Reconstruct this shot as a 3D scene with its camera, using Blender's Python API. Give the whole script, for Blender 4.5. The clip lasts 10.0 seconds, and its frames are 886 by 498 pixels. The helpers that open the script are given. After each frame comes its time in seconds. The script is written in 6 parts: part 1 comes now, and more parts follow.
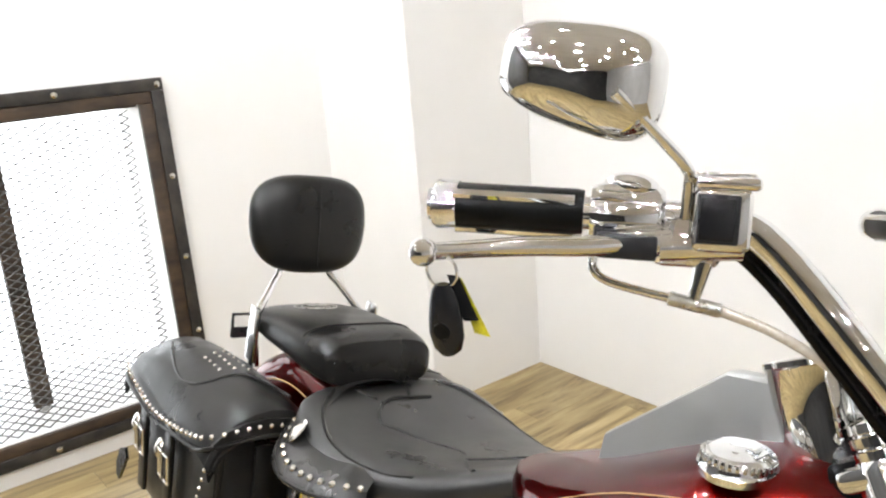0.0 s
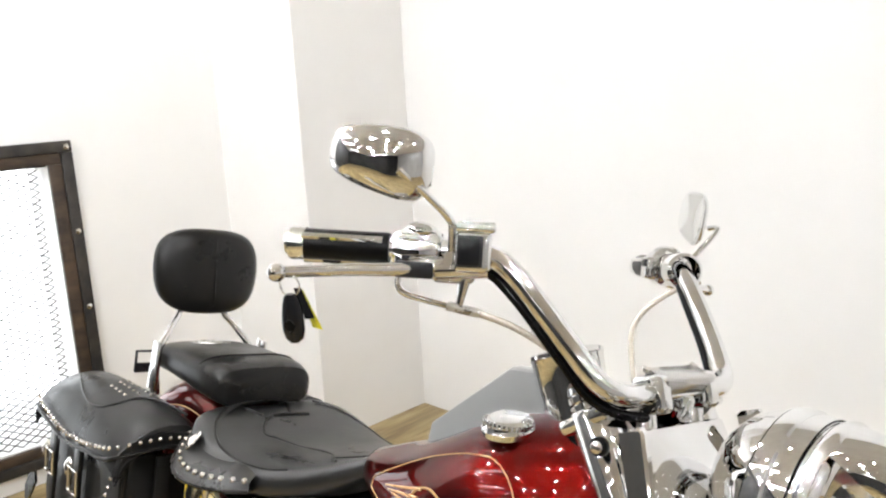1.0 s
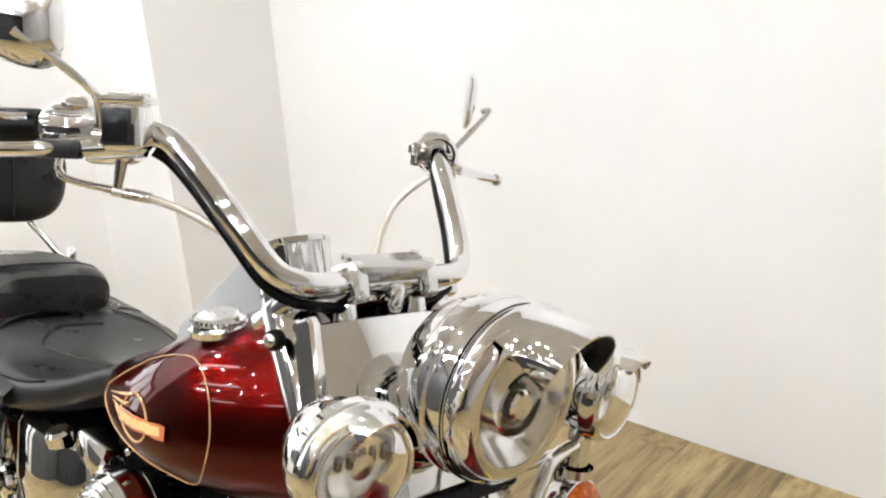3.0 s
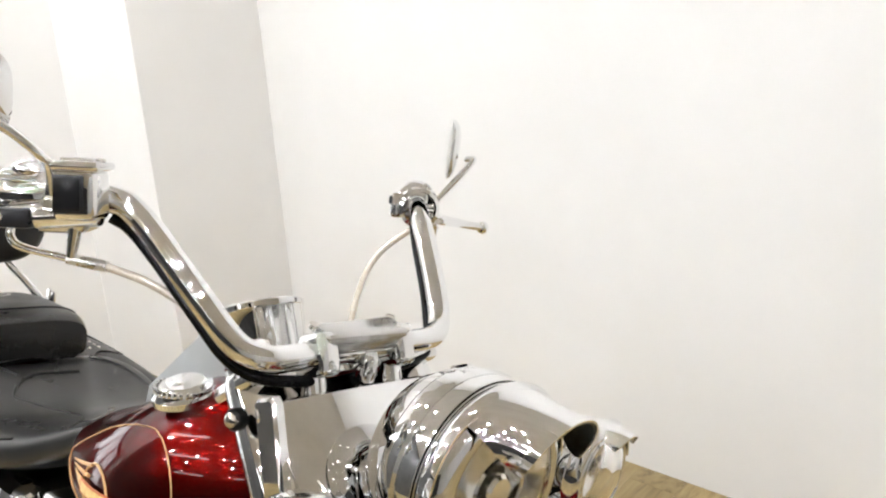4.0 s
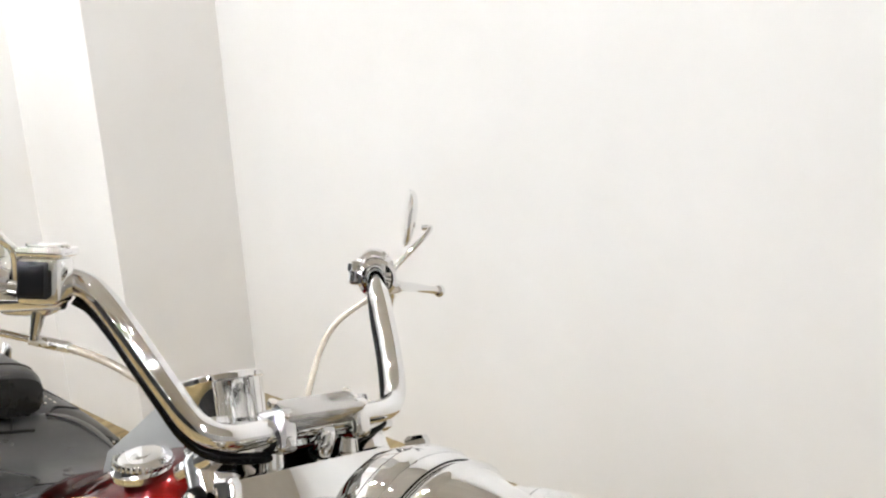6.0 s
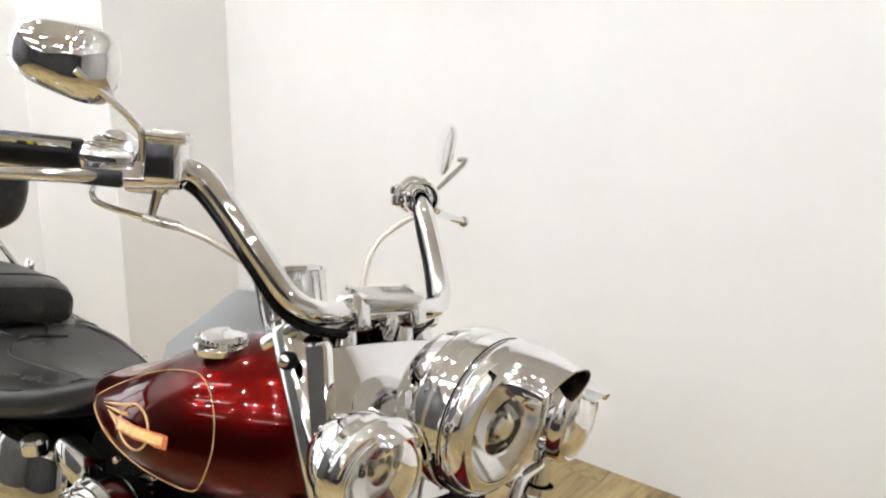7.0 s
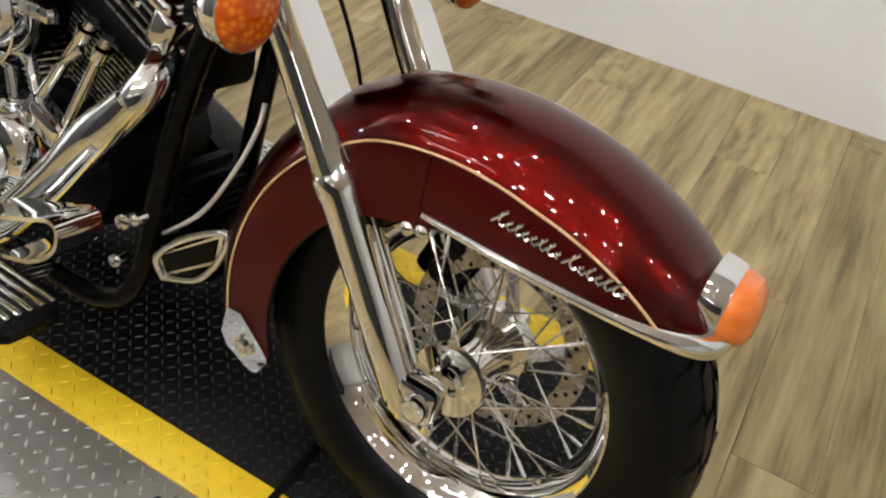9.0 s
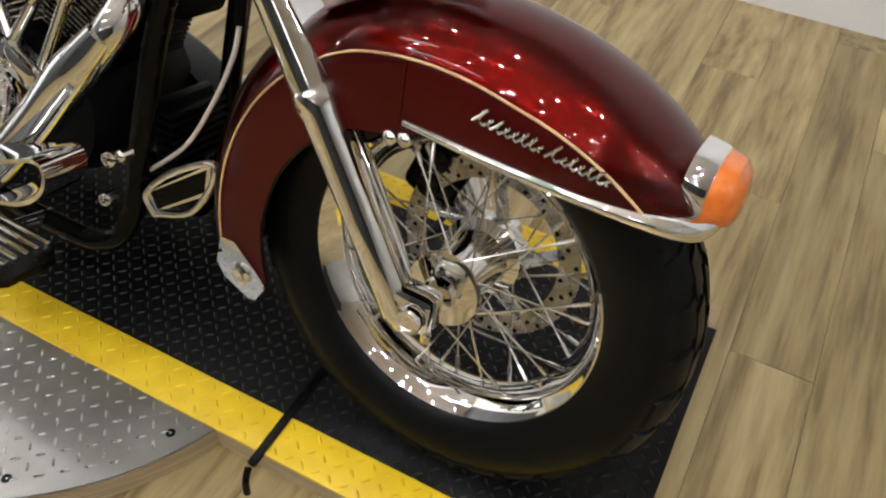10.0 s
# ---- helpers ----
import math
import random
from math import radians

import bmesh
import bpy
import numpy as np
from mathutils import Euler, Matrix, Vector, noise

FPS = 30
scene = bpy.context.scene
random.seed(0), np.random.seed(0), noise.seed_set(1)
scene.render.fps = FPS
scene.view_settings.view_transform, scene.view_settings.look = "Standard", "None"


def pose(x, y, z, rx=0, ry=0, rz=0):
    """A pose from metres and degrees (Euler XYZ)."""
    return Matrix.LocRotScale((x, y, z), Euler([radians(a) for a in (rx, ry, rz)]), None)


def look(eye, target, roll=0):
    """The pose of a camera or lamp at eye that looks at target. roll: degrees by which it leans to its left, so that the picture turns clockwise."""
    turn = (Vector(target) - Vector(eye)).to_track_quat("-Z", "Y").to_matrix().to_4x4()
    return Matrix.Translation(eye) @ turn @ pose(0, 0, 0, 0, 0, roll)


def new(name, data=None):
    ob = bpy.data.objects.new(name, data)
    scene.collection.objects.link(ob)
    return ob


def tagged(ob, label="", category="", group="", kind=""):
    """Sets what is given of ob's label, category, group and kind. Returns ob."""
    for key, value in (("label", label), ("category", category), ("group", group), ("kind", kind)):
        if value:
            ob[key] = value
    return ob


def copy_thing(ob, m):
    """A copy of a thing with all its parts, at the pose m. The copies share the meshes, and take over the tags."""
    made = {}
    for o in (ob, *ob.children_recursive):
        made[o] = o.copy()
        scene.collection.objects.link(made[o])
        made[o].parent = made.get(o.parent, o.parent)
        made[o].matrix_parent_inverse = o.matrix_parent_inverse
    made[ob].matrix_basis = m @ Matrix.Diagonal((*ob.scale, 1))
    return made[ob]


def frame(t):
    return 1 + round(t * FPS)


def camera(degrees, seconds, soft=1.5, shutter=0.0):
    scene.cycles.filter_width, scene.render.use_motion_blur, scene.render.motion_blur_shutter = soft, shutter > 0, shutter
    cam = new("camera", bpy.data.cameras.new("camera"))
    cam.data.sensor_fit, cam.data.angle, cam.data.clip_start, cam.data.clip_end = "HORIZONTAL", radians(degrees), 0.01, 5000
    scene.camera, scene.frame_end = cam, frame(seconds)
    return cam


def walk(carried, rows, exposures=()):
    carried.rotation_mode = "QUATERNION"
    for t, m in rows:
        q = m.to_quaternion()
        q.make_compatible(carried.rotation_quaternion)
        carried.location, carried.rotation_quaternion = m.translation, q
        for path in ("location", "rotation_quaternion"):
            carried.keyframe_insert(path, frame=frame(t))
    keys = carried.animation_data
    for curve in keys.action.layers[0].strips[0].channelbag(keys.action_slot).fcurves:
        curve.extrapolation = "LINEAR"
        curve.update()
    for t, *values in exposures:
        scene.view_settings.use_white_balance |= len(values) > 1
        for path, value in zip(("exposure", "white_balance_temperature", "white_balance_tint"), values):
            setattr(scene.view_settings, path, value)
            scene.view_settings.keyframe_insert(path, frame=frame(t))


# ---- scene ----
cam = camera(56.9, 10.0, soft=2.2, shutter=0.0)
PATH = [
    (0, (-0.171, -0.543, 1.402), (-1.771, 0.524, 0.867), -4.7),
    (0.5, (0.040, -0.631, 1.438), (-1.520, 0.537, 0.992), -2.3),
    (1, (0.160, -0.682, 1.445), (-1.326, 0.593, 1.036), -3.2),
    (1.5, (0.226, -0.591, 1.441), (-1.253, 0.667, 0.959), -3.5),
    (2, (0.270, -0.465, 1.399), (-1.163, 0.804, 0.820), -3.1),
    (2.5, (0.305, -0.411, 1.360), (-1.110, 0.852, 0.726), -3.4),
    (2.7, (0.315, -0.396, 1.354), (-1.078, 0.894, 0.725), -3.7),
    (3.8, (0.298, -0.338, 1.387), (-1.065, 1.004, 0.801), -3.4),
    (4, (0.290, -0.311, 1.396), (-1.093, 1.017, 0.823), -3.7),
    (4.5, (0.291, -0.242, 1.401), (-1.143, 1.065, 0.916), -2.8),
    (5, (0.319, -0.220, 1.414), (-1.131, 1.081, 0.961), -4.1),
    (5.2, (0.319, -0.232, 1.418), (-1.119, 1.081, 0.960), -3.7),
    (6.3, (0.316, -0.387, 1.468), (-0.974, 1.061, 0.979), -2.9),
    (6.5, (0.321, -0.444, 1.468), (-0.951, 1.024, 0.994), -2.8),
    (7, (0.320, -0.538, 1.411), (-0.914, 0.936, 0.859), 1.4),
    (7.5, (0.313, -0.582, 1.341), (-0.879, 0.817, 0.551), 3.7),
    (8, (0.320, -0.584, 1.291), (-0.764, 0.789, 0.321), 3.3),
    (8.5, (0.308, -0.588, 1.210), (-0.577, 0.760, 0.027), 6.6),
    (9, (0.315, -0.583, 1.157), (-0.433, 0.705, -0.178), 6.7),
    (9.5, (0.335, -0.595, 1.121), (-0.357, 0.609, -0.318), 4.8),
    (10, (0.349, -0.603, 1.129), (-0.346, 0.609, -0.302), 2.7),
]
EXPOSURES = [(0.0, 1.14), (0.5, 1.04), (2.0, 1.05), (2.7, 1.06), (3.8, 1.03), (5.2, 0.965), (6.5, 0.9), (7.5, 0.98), (8.0, 0.95), (8.5, 0.83), (9.2, 0.72), (10.0, 0.65)]
walk(cam, [(t, look(eye, target, roll)) for t, eye, target, roll in PATH], EXPOSURES)

# ---- light ----
world = bpy.data.worlds.new("room_world")
scene.world = world
world.use_nodes = True
sky = world.node_tree.nodes.new("ShaderNodeTexSky")
sky.sky_type, sky.sun_disc, sky.sun_elevation, sky.sun_rotation = "NISHITA", False, radians(40), radians(200)
back = world.node_tree.nodes["Background"]
world.node_tree.links.new(sky.outputs[0], back.inputs[0])
back.inputs[1].default_value = 0.15


# ---- materials ----


def material(name, colour, rough=0.5, metal=0.0, coat=0.0, spec=0.5):
    m = bpy.data.materials.new(name)
    m.use_nodes = True
    b = m.node_tree.nodes["Principled BSDF"]
    b.inputs["Base Color"].default_value = (*colour, 1)
    b.inputs["Roughness"].default_value = rough
    b.inputs["Metallic"].default_value = metal
    b.inputs["Coat Weight"].default_value = coat
    b.inputs["Coat Roughness"].default_value = 0.02
    b.inputs["Specular IOR Level"].default_value = spec
    return m


def node(m, kind, **values):
    n = m.node_tree.nodes.new(kind)
    for k, v in values.items():
        n.inputs[k.replace("_", " ")].default_value = v
    return n


def wire(m, a, b):
    m.node_tree.links.new(a, b)


def ramp(m, fac, stops):
    r = m.node_tree.nodes.new("ShaderNodeValToRGB")
    wire(m, fac, r.inputs[0])
    e = r.color_ramp.elements
    e[0].position, e[0].color = stops[0][0], (*stops[0][1], 1)
    e[1].position, e[1].color = stops[-1][0], (*stops[-1][1], 1)
    for p, c in stops[1:-1]:
        e.new(p).color = (*c, 1)
    return r.outputs[0]


def coords(m, scale=(1, 1, 1)):
    tc = m.node_tree.nodes.new("ShaderNodeTexCoord")
    mp = m.node_tree.nodes.new("ShaderNodeMapping")
    wire(m, tc.outputs["Object"], mp.inputs[0])
    mp.inputs["Scale"].default_value = scale
    return mp.outputs[0]


def noise_of(m, at, scale, detail=4.0, rough=0.6):
    n = node(m, "ShaderNodeTexNoise", Scale=scale, Detail=detail, Roughness=rough)
    wire(m, at, n.inputs["Vector"])
    return n.outputs[0]


def bump(m, height, strength=0.2, distance=0.002):
    b = node(m, "ShaderNodeBump", Strength=strength, Distance=distance)
    wire(m, height, b.inputs["Height"])
    wire(m, b.outputs[0], m.node_tree.nodes["Principled BSDF"].inputs["Normal"])


def varied(m, scale, lo, hi, at_scale=(1, 1, 1), socket="Base Color", detail=5.0):
    """Lets a noise swing the colour or a value between lo and hi."""
    n = noise_of(m, coords(m, at_scale), scale, detail)
    if socket == "Base Color":
        out = ramp(m, n, [(0.3, lo), (0.7, hi)])
    else:
        out = ramp(m, n, [(0.3, (lo,) * 3), (0.7, (hi,) * 3)])
    wire(m, out, m.node_tree.nodes["Principled BSDF"].inputs[socket])
    return n


chrome = material("chrome", (0.82, 0.825, 0.83), 0.05, 1.0)
varied(chrome, 30, 0.015, 0.045, socket="Roughness")
satin = material("satin_aluminium", (0.60, 0.59, 0.57), 0.28, 1.0)
varied(satin, 60, 0.2, 0.36, socket="Roughness")
steel = material("spoke_steel", (0.74, 0.73, 0.71), 0.14, 1.0)
varied(steel, 80, 0.10, 0.2, socket="Roughness")
rim_chrome = material("rim_chrome", (0.84, 0.83, 0.81), 0.08, 1.0)
varied(rim_chrome, 30, 0.02, 0.05, socket="Roughness")
bridge_steel = material("bridge_steel", (0.58, 0.575, 0.565), 0.2, 1.0)
varied(bridge_steel, 30, 0.16, 0.24, socket="Roughness")
# dulled chrome: the console's even grey reflection is put into the colour
grey_console_chrome = material("dulled_console_chrome", (0.46, 0.465, 0.46), 0.4, 1.0)
varied(grey_console_chrome, 25, 0.36, 0.46, socket="Roughness")
bridge_dark = material("smoked_window", (0.010, 0.010, 0.011), 0.12, 0, 0, 0.3)
varied(bridge_dark, 60, 0.08, 0.16, socket="Roughness")
disc_steel = material("brake_disc_steel", (0.40, 0.385, 0.36), 0.25, 1.0)
varied(disc_steel, 40, 0.18, 0.34, (1, 1, 1), "Roughness")

red = material("candy_red_paint", (0.20, 0.006, 0.006), 0.28, 1.0, 0.9)
red.node_tree.nodes["Principled BSDF"].inputs["Specular Tint"].default_value = (0.45, 0.02, 0.02, 1)
varied(red, 900, (0.062, 0.0010, 0.0008), (0.112, 0.0018, 0.0014), detail=2)
red.node_tree.nodes["Principled BSDF"].inputs["Coat IOR"].default_value = 1.42
maroon = material("maroon_paint", (0.05, 0.004, 0.004), 0.3, 0.0, 0.3, 0.1)
varied(maroon, 700, (0.034, 0.0015, 0.0010), (0.052, 0.0024, 0.0016), detail=2)
maroon.node_tree.nodes["Principled BSDF"].inputs["Coat IOR"].default_value = 1.36
gold = material("gold_pinstripe", (0.62, 0.36, 0.16), 0.4)
varied(gold, 90, (0.55, 0.30, 0.12), (0.68, 0.42, 0.20))
pale_gold = material("emblem_gold", (0.72, 0.52, 0.22), 0.4)
varied(pale_gold, 90, (0.62, 0.42, 0.15), (0.78, 0.58, 0.26))
orange_paint = material("emblem_orange", (0.62, 0.17, 0.07), 0.35, 0, 0.6)
varied(orange_paint, 60, (0.55, 0.14, 0.06), (0.68, 0.2, 0.08))



def hide(name, lo, hi, rough, gloss):
    """Grained leather: colour and gloss vary with wear, and it is finely pebbled and creased."""
    m = material(name, lo, 0.33, 0, 0, gloss)
    varied(m, 11, lo, hi, detail=7)
    varied(m, 7, *rough, socket="Roughness")
    cells = node(m, "ShaderNodeTexVoronoi", Scale=420.0)
    wire(m, coords(m), cells.inputs["Vector"])
    mix = node(m, "ShaderNodeMath")
    mix.operation = "MULTIPLY_ADD"
    wire(m, cells.outputs["Distance"], mix.inputs[0])
    mix.inputs[1].default_value = 0.25
    wire(m, noise_of(m, coords(m), 34, 6, 0.65), mix.inputs[2])
    bump(m, mix.outputs[0], 0.17, 0.0013)
    return m


leather = hide("black_leather", (0.0045, 0.0042, 0.0038), (0.009, 0.0084, 0.0076), (0.22, 0.40), 0.32)
# the rider seat's copy: overhead sheen put into a lighter colour, besides wear
worn_sheen_leather = hide("worn_sheen_black_leather", (0.010, 0.0098, 0.0094), (0.022, 0.0215, 0.0205), (0.24, 0.40), 0.62)

black_gloss = material("black_powder_coat", (0.002, 0.002, 0.002), 0.2, 0, 0.0, 0.14)
varied(black_gloss, 40, 0.16, 0.3, socket="Roughness")
black_fin = material("wrinkle_black", (0.002, 0.002, 0.002), 0.45, 0, 0, 0.08)
varied(black_fin, 120, 0.4, 0.6, socket="Roughness")
rubber = material("black_rubber", (0.004, 0.004, 0.004), 0.34, 0, 0, 0.12)
varied(rubber, 25, (0.0028, 0.0028, 0.0028), (0.005, 0.0049, 0.0047))
cable_grey = material("clear_sleeved_cable", (0.55, 0.52, 0.47), 0.25, 0.3)
varied(cable_grey, 200, (0.52, 0.46, 0.38), (0.66, 0.60, 0.52))
amber = material("amber_lens", (0.75, 0.14, 0.01), 0.16, 0, 0.15, 0.3)
amber.node_tree.nodes["Principled BSDF"].inputs["Transmission Weight"].default_value = 0.25
av = node(amber, "ShaderNodeTexVoronoi", Scale=105.0)
wire(amber, coords(amber), av.inputs["Vector"])
wire(amber, ramp(amber, av.outputs["Distance"], [(0.0, (0.92, 0.27, 0.015)), (0.55, (0.58, 0.085, 0.004))]), amber.node_tree.nodes["Principled BSDF"].inputs["Base Color"])
bump(amber, av.outputs["Distance"], 0.5, 0.003)
orange_lens = material("orange_lens", (0.72, 0.17, 0.02), 0.15, 0, 0.6)
varied(orange_lens, 50, (0.60, 0.12, 0.012), (0.74, 0.19, 0.03))
glass = material("lamp_glass", (1, 1, 1), 0.02)
glass.node_tree.nodes["Principled BSDF"].inputs["Transmission Weight"].default_value = 1.0
glass.node_tree.nodes["Principled BSDF"].inputs["IOR"].default_value = 1.3
reflector = material("lamp_reflector", (0.88, 0.88, 0.87), 0.13, 1.0)
mirror_glass = material("mirror_glass", (0.85, 0.86, 0.86), 0.01, 1.0)
yellow_tag = material("yellow_tag", (0.6, 0.55, 0.02), 0.5)
varied(yellow_tag, 160, (0.30, 0.27, 0.02), (0.74, 0.68, 0.03))
black_plastic = material("black_plastic", (0.012, 0.012, 0.013), 0.3, 0, 0, 0.3)
varied(black_plastic, 60, 0.24, 0.4, socket="Roughness")
stud_metal = material("nickel_stud", (0.78, 0.75, 0.70), 0.16, 1.0)

wall_paint = material("white_wall_paint", (0.80, 0.79, 0.77), 0.6)
varied(wall_paint, 1.1, (0.775, 0.76, 0.735), (0.83, 0.82, 0.80), detail=6)
bump(wall_paint, noise_of(wall_paint, coords(wall_paint), 220, 3), 0.08, 0.001)
far_paint = material("grey_wall_paint", (0.30, 0.29, 0.28), 0.7)
varied(far_paint, 1.4, (0.018, 0.018, 0.018), (0.04, 0.039, 0.038))
unseen_dark_paint = material("unseen_dark_wall_paint", (0.28, 0.28, 0.275), 0.65)
varied(unseen_dark_paint, 1.4, (0.06, 0.06, 0.059), (0.10, 0.10, 0.098))
pale_grey_paint = material("pale_grey_wall_paint", (0.5, 0.5, 0.49), 0.65)
varied(pale_grey_paint, 1.4, (0.46, 0.455, 0.44), (0.54, 0.535, 0.525))
ceiling_paint = material("ceiling_paint", (0.62, 0.58, 0.53), 0.8)
varied(ceiling_paint, 2, (0.62, 0.595, 0.555), (0.70, 0.675, 0.635))

wood = material("vinyl_plank", (0.42, 0.29, 0.15), 0.33)
oi = node(wood, "ShaderNodeObjectInfo")
wv = node(wood, "ShaderNodeVectorMath")
wv.operation = "ADD"
ws = node(wood, "ShaderNodeVectorMath")
ws.operation = "SCALE"
wc = node(wood, "ShaderNodeCombineXYZ")
for k in range(3):
    wire(wood, oi.outputs["Random"], wc.inputs[k])
wire(wood, wc.outputs[0], ws.inputs[0])
ws.inputs["Scale"].default_value = 37.0
wire(wood, coords(wood, (1.1, 13, 1)), wv.inputs[0])
wire(wood, ws.outputs[0], wv.inputs[1])
grain = noise_of(wood, wv.outputs[0], 2.2, 8, 0.62)
gcol = ramp(wood, grain, [(0.22, (0.12, 0.082, 0.036)), (0.38, (0.27, 0.192, 0.084)), (0.50, (0.43, 0.325, 0.155)), (0.72, (0.60, 0.485, 0.26))])
wmix = node(wood, "ShaderNodeMix")
wmix.data_type, wmix.blend_type = "RGBA", "MULTIPLY"
wmix.inputs[0].default_value = 1.0
wire(wood, gcol, wmix.inputs[6])
wire(wood, ramp(wood, oi.outputs["Random"], [(0.0, (0.64, 0.62, 0.57)), (1.0, (0.96, 0.95, 0.92))]), wmix.inputs[7])
wire(wood, wmix.outputs[2], wood.node_tree.nodes["Principled BSDF"].inputs["Base Color"])
bump(wood, grain, 0.15, 0.001)
subfloor = material("dark_joint", (0.06, 0.045, 0.03), 0.8)
varied(subfloor, 30, (0.05, 0.038, 0.025), (0.08, 0.06, 0.04))
birch = material("plywood_edge", (0.42, 0.32, 0.19), 0.6)
varied(birch, 9, (0.30, 0.22, 0.12), (0.5, 0.39, 0.24), (1, 1, 30))

black_plate = material("black_tread_plate", (0.012, 0.012, 0.012), 0.36, 0.0, 0, 0.13)
varied(black_plate, 7, (0.003, 0.003, 0.003), (0.007, 0.0068, 0.0065))
bump(black_plate, noise_of(black_plate, coords(black_plate), 160, 4), 0.15, 0.001)
# lighter than the deck: the lugs' highlights are put into the colour, with wear
worn_lit_lug = material("worn_lit_tread_lug", (0.02, 0.02, 0.02), 0.32, 0.0, 0, 0.3)
varied(worn_lit_lug, 14, (0.005, 0.005, 0.005), (0.026, 0.0255, 0.0245), detail=8)
yellow_plate = material("yellow_tread_plate", (0.72, 0.48, 0.02), 0.42)
varied(yellow_plate, 10, (0.66, 0.42, 0.010), (0.82, 0.57, 0.018), detail=8)
grey_plate = material("aluminium_tread_plate", (0.50, 0.49, 0.47), 0.42, 0.85)
varied(grey_plate, 6, (0.21, 0.195, 0.175), (0.36, 0.345, 0.325), detail=8)
bump(grey_plate, noise_of(grey_plate, coords(grey_plate), 180, 4), 0.2, 0.001)

frame_steel = material("dark_steel_frame", (0.035, 0.033, 0.032), 0.5, 0.4)
varied(frame_steel, 12, (0.02, 0.02, 0.02), (0.06, 0.052, 0.045))
dark_timber = material("dark_stained_timber", (0.085, 0.052, 0.03), 0.6)
varied(dark_timber, 6, (0.010, 0.007, 0.005), (0.075, 0.046, 0.026), (1, 1, 3), detail=8)
mesh_steel = material("expanded_steel_mesh", (0.10, 0.095, 0.09), 0.45, 0.7)
varied(mesh_steel, 30, 0.35, 0.55, socket="Roughness")
daylight = bpy.data.materials.new("bright_overcast_outdoors")
daylight.use_nodes = True
daylight.node_tree.nodes.clear()
de = daylight.node_tree.nodes.new("ShaderNodeEmission")
de.inputs[0].default_value, de.inputs[1].default_value = (0.93, 0.97, 1, 1), 2.2
daylight.node_tree.links.new(de.outputs[0], daylight.node_tree.nodes.new("ShaderNodeOutputMaterial").inputs[0])


def glow(name, colour, strength):
    m = bpy.data.materials.new(name)
    m.use_nodes = True
    m.node_tree.nodes.clear()
    e = m.node_tree.nodes.new("ShaderNodeEmission")
    e.inputs[0].default_value, e.inputs[1].default_value = (*colour, 1), strength
    m.node_tree.links.new(e.outputs[0], m.node_tree.nodes.new("ShaderNodeOutputMaterial").inputs[0])
    return m


tube_glow = glow("fluorescent_tube", (0.98, 0.99, 1.0), 6)
bulb_glow = glow("spot_bulb", (0.945, 0.965, 1.01), 800)

# ---- mesh helpers: a shape is (verts, faces) ----


def join(*shapes):
    vs, fs = [], []
    for v, f in shapes:
        n = len(vs)
        vs += [tuple(p) for p in v]
        fs += [tuple(i + n for i in q) for q in f]
    return vs, fs


def moved(shape, m):
    return [tuple(m @ Vector(p)) for p in shape[0]], shape[1]


def mirrored(shape):
    return [(x, -y, z) for x, y, z in shape[0]], [tuple(reversed(f)) for f in shape[1]]


def loft(rings, closed=True, caps=True, loop=False):
    """Skins a row of rings with as many points each. loop: the last ring meets the first."""
    n = len(rings[0])
    vs = [tuple(p) for r in rings for p in r]
    fs = []
    last = len(rings) if loop else len(rings) - 1
    for i in range(last):
        a, b = i * n, ((i + 1) % len(rings)) * n
        for j in range(n if closed else n - 1):
            k = (j + 1) % n
            fs.append((a + j, a + k, b + k, b + j))
    if caps and closed and not loop:
        fs.append(tuple(range(n - 1, -1, -1)))
        fs.append(tuple((len(rings) - 1) * n + j for j in range(n)))
    return vs, fs


def frame_of(d):
    d = Vector(d).normalized()
    u = d.cross(Vector((0, 0, 1)) if abs(d.z) < 0.9 else Vector((1, 0, 0))).normalized()
    return d, u, u.cross(d)


def lathe(profile, at, axis, seg=48, full=True):
    """Turns (along, radius) pairs about an axis through a point."""
    d, u, v = frame_of(axis)
    at = Vector(at)
    rings = []
    for k in range(seg):
        a = 2 * math.pi * k / seg
        w = u * math.cos(a) + v * math.sin(a)
        rings.append([at + d * s + w * max(r, 0.0002) for s, r in profile])
    n = len(profile)
    vs = [tuple(p) for r in rings for p in r]
    fs = []
    for i in range(seg):
        a, b = i * n, ((i + 1) % seg) * n
        for j in range(n - 1):
            fs.append((a + j, b + j, b + j + 1, a + j + 1))
    return vs, fs


def smooth_path(pts, steps=6):
    """A Catmull-Rom line through the points."""
    p = [Vector(q) for q in pts]
    p = [p[0] * 2 - p[1]] + p + [p[-1] * 2 - p[-2]]
    out = []
    for i in range(1, len(p) - 2):
        for s in range(steps):
            t = s / steps
            a, b, c, d = p[i - 1 : i + 3]
            out.append(0.5 * (2 * b + (c - a) * t + (2 * a - 5 * b + 4 * c - d) * t * t + (3 * b - a - 3 * c + d) * t**3))
    out.append(p[-2])
    return out


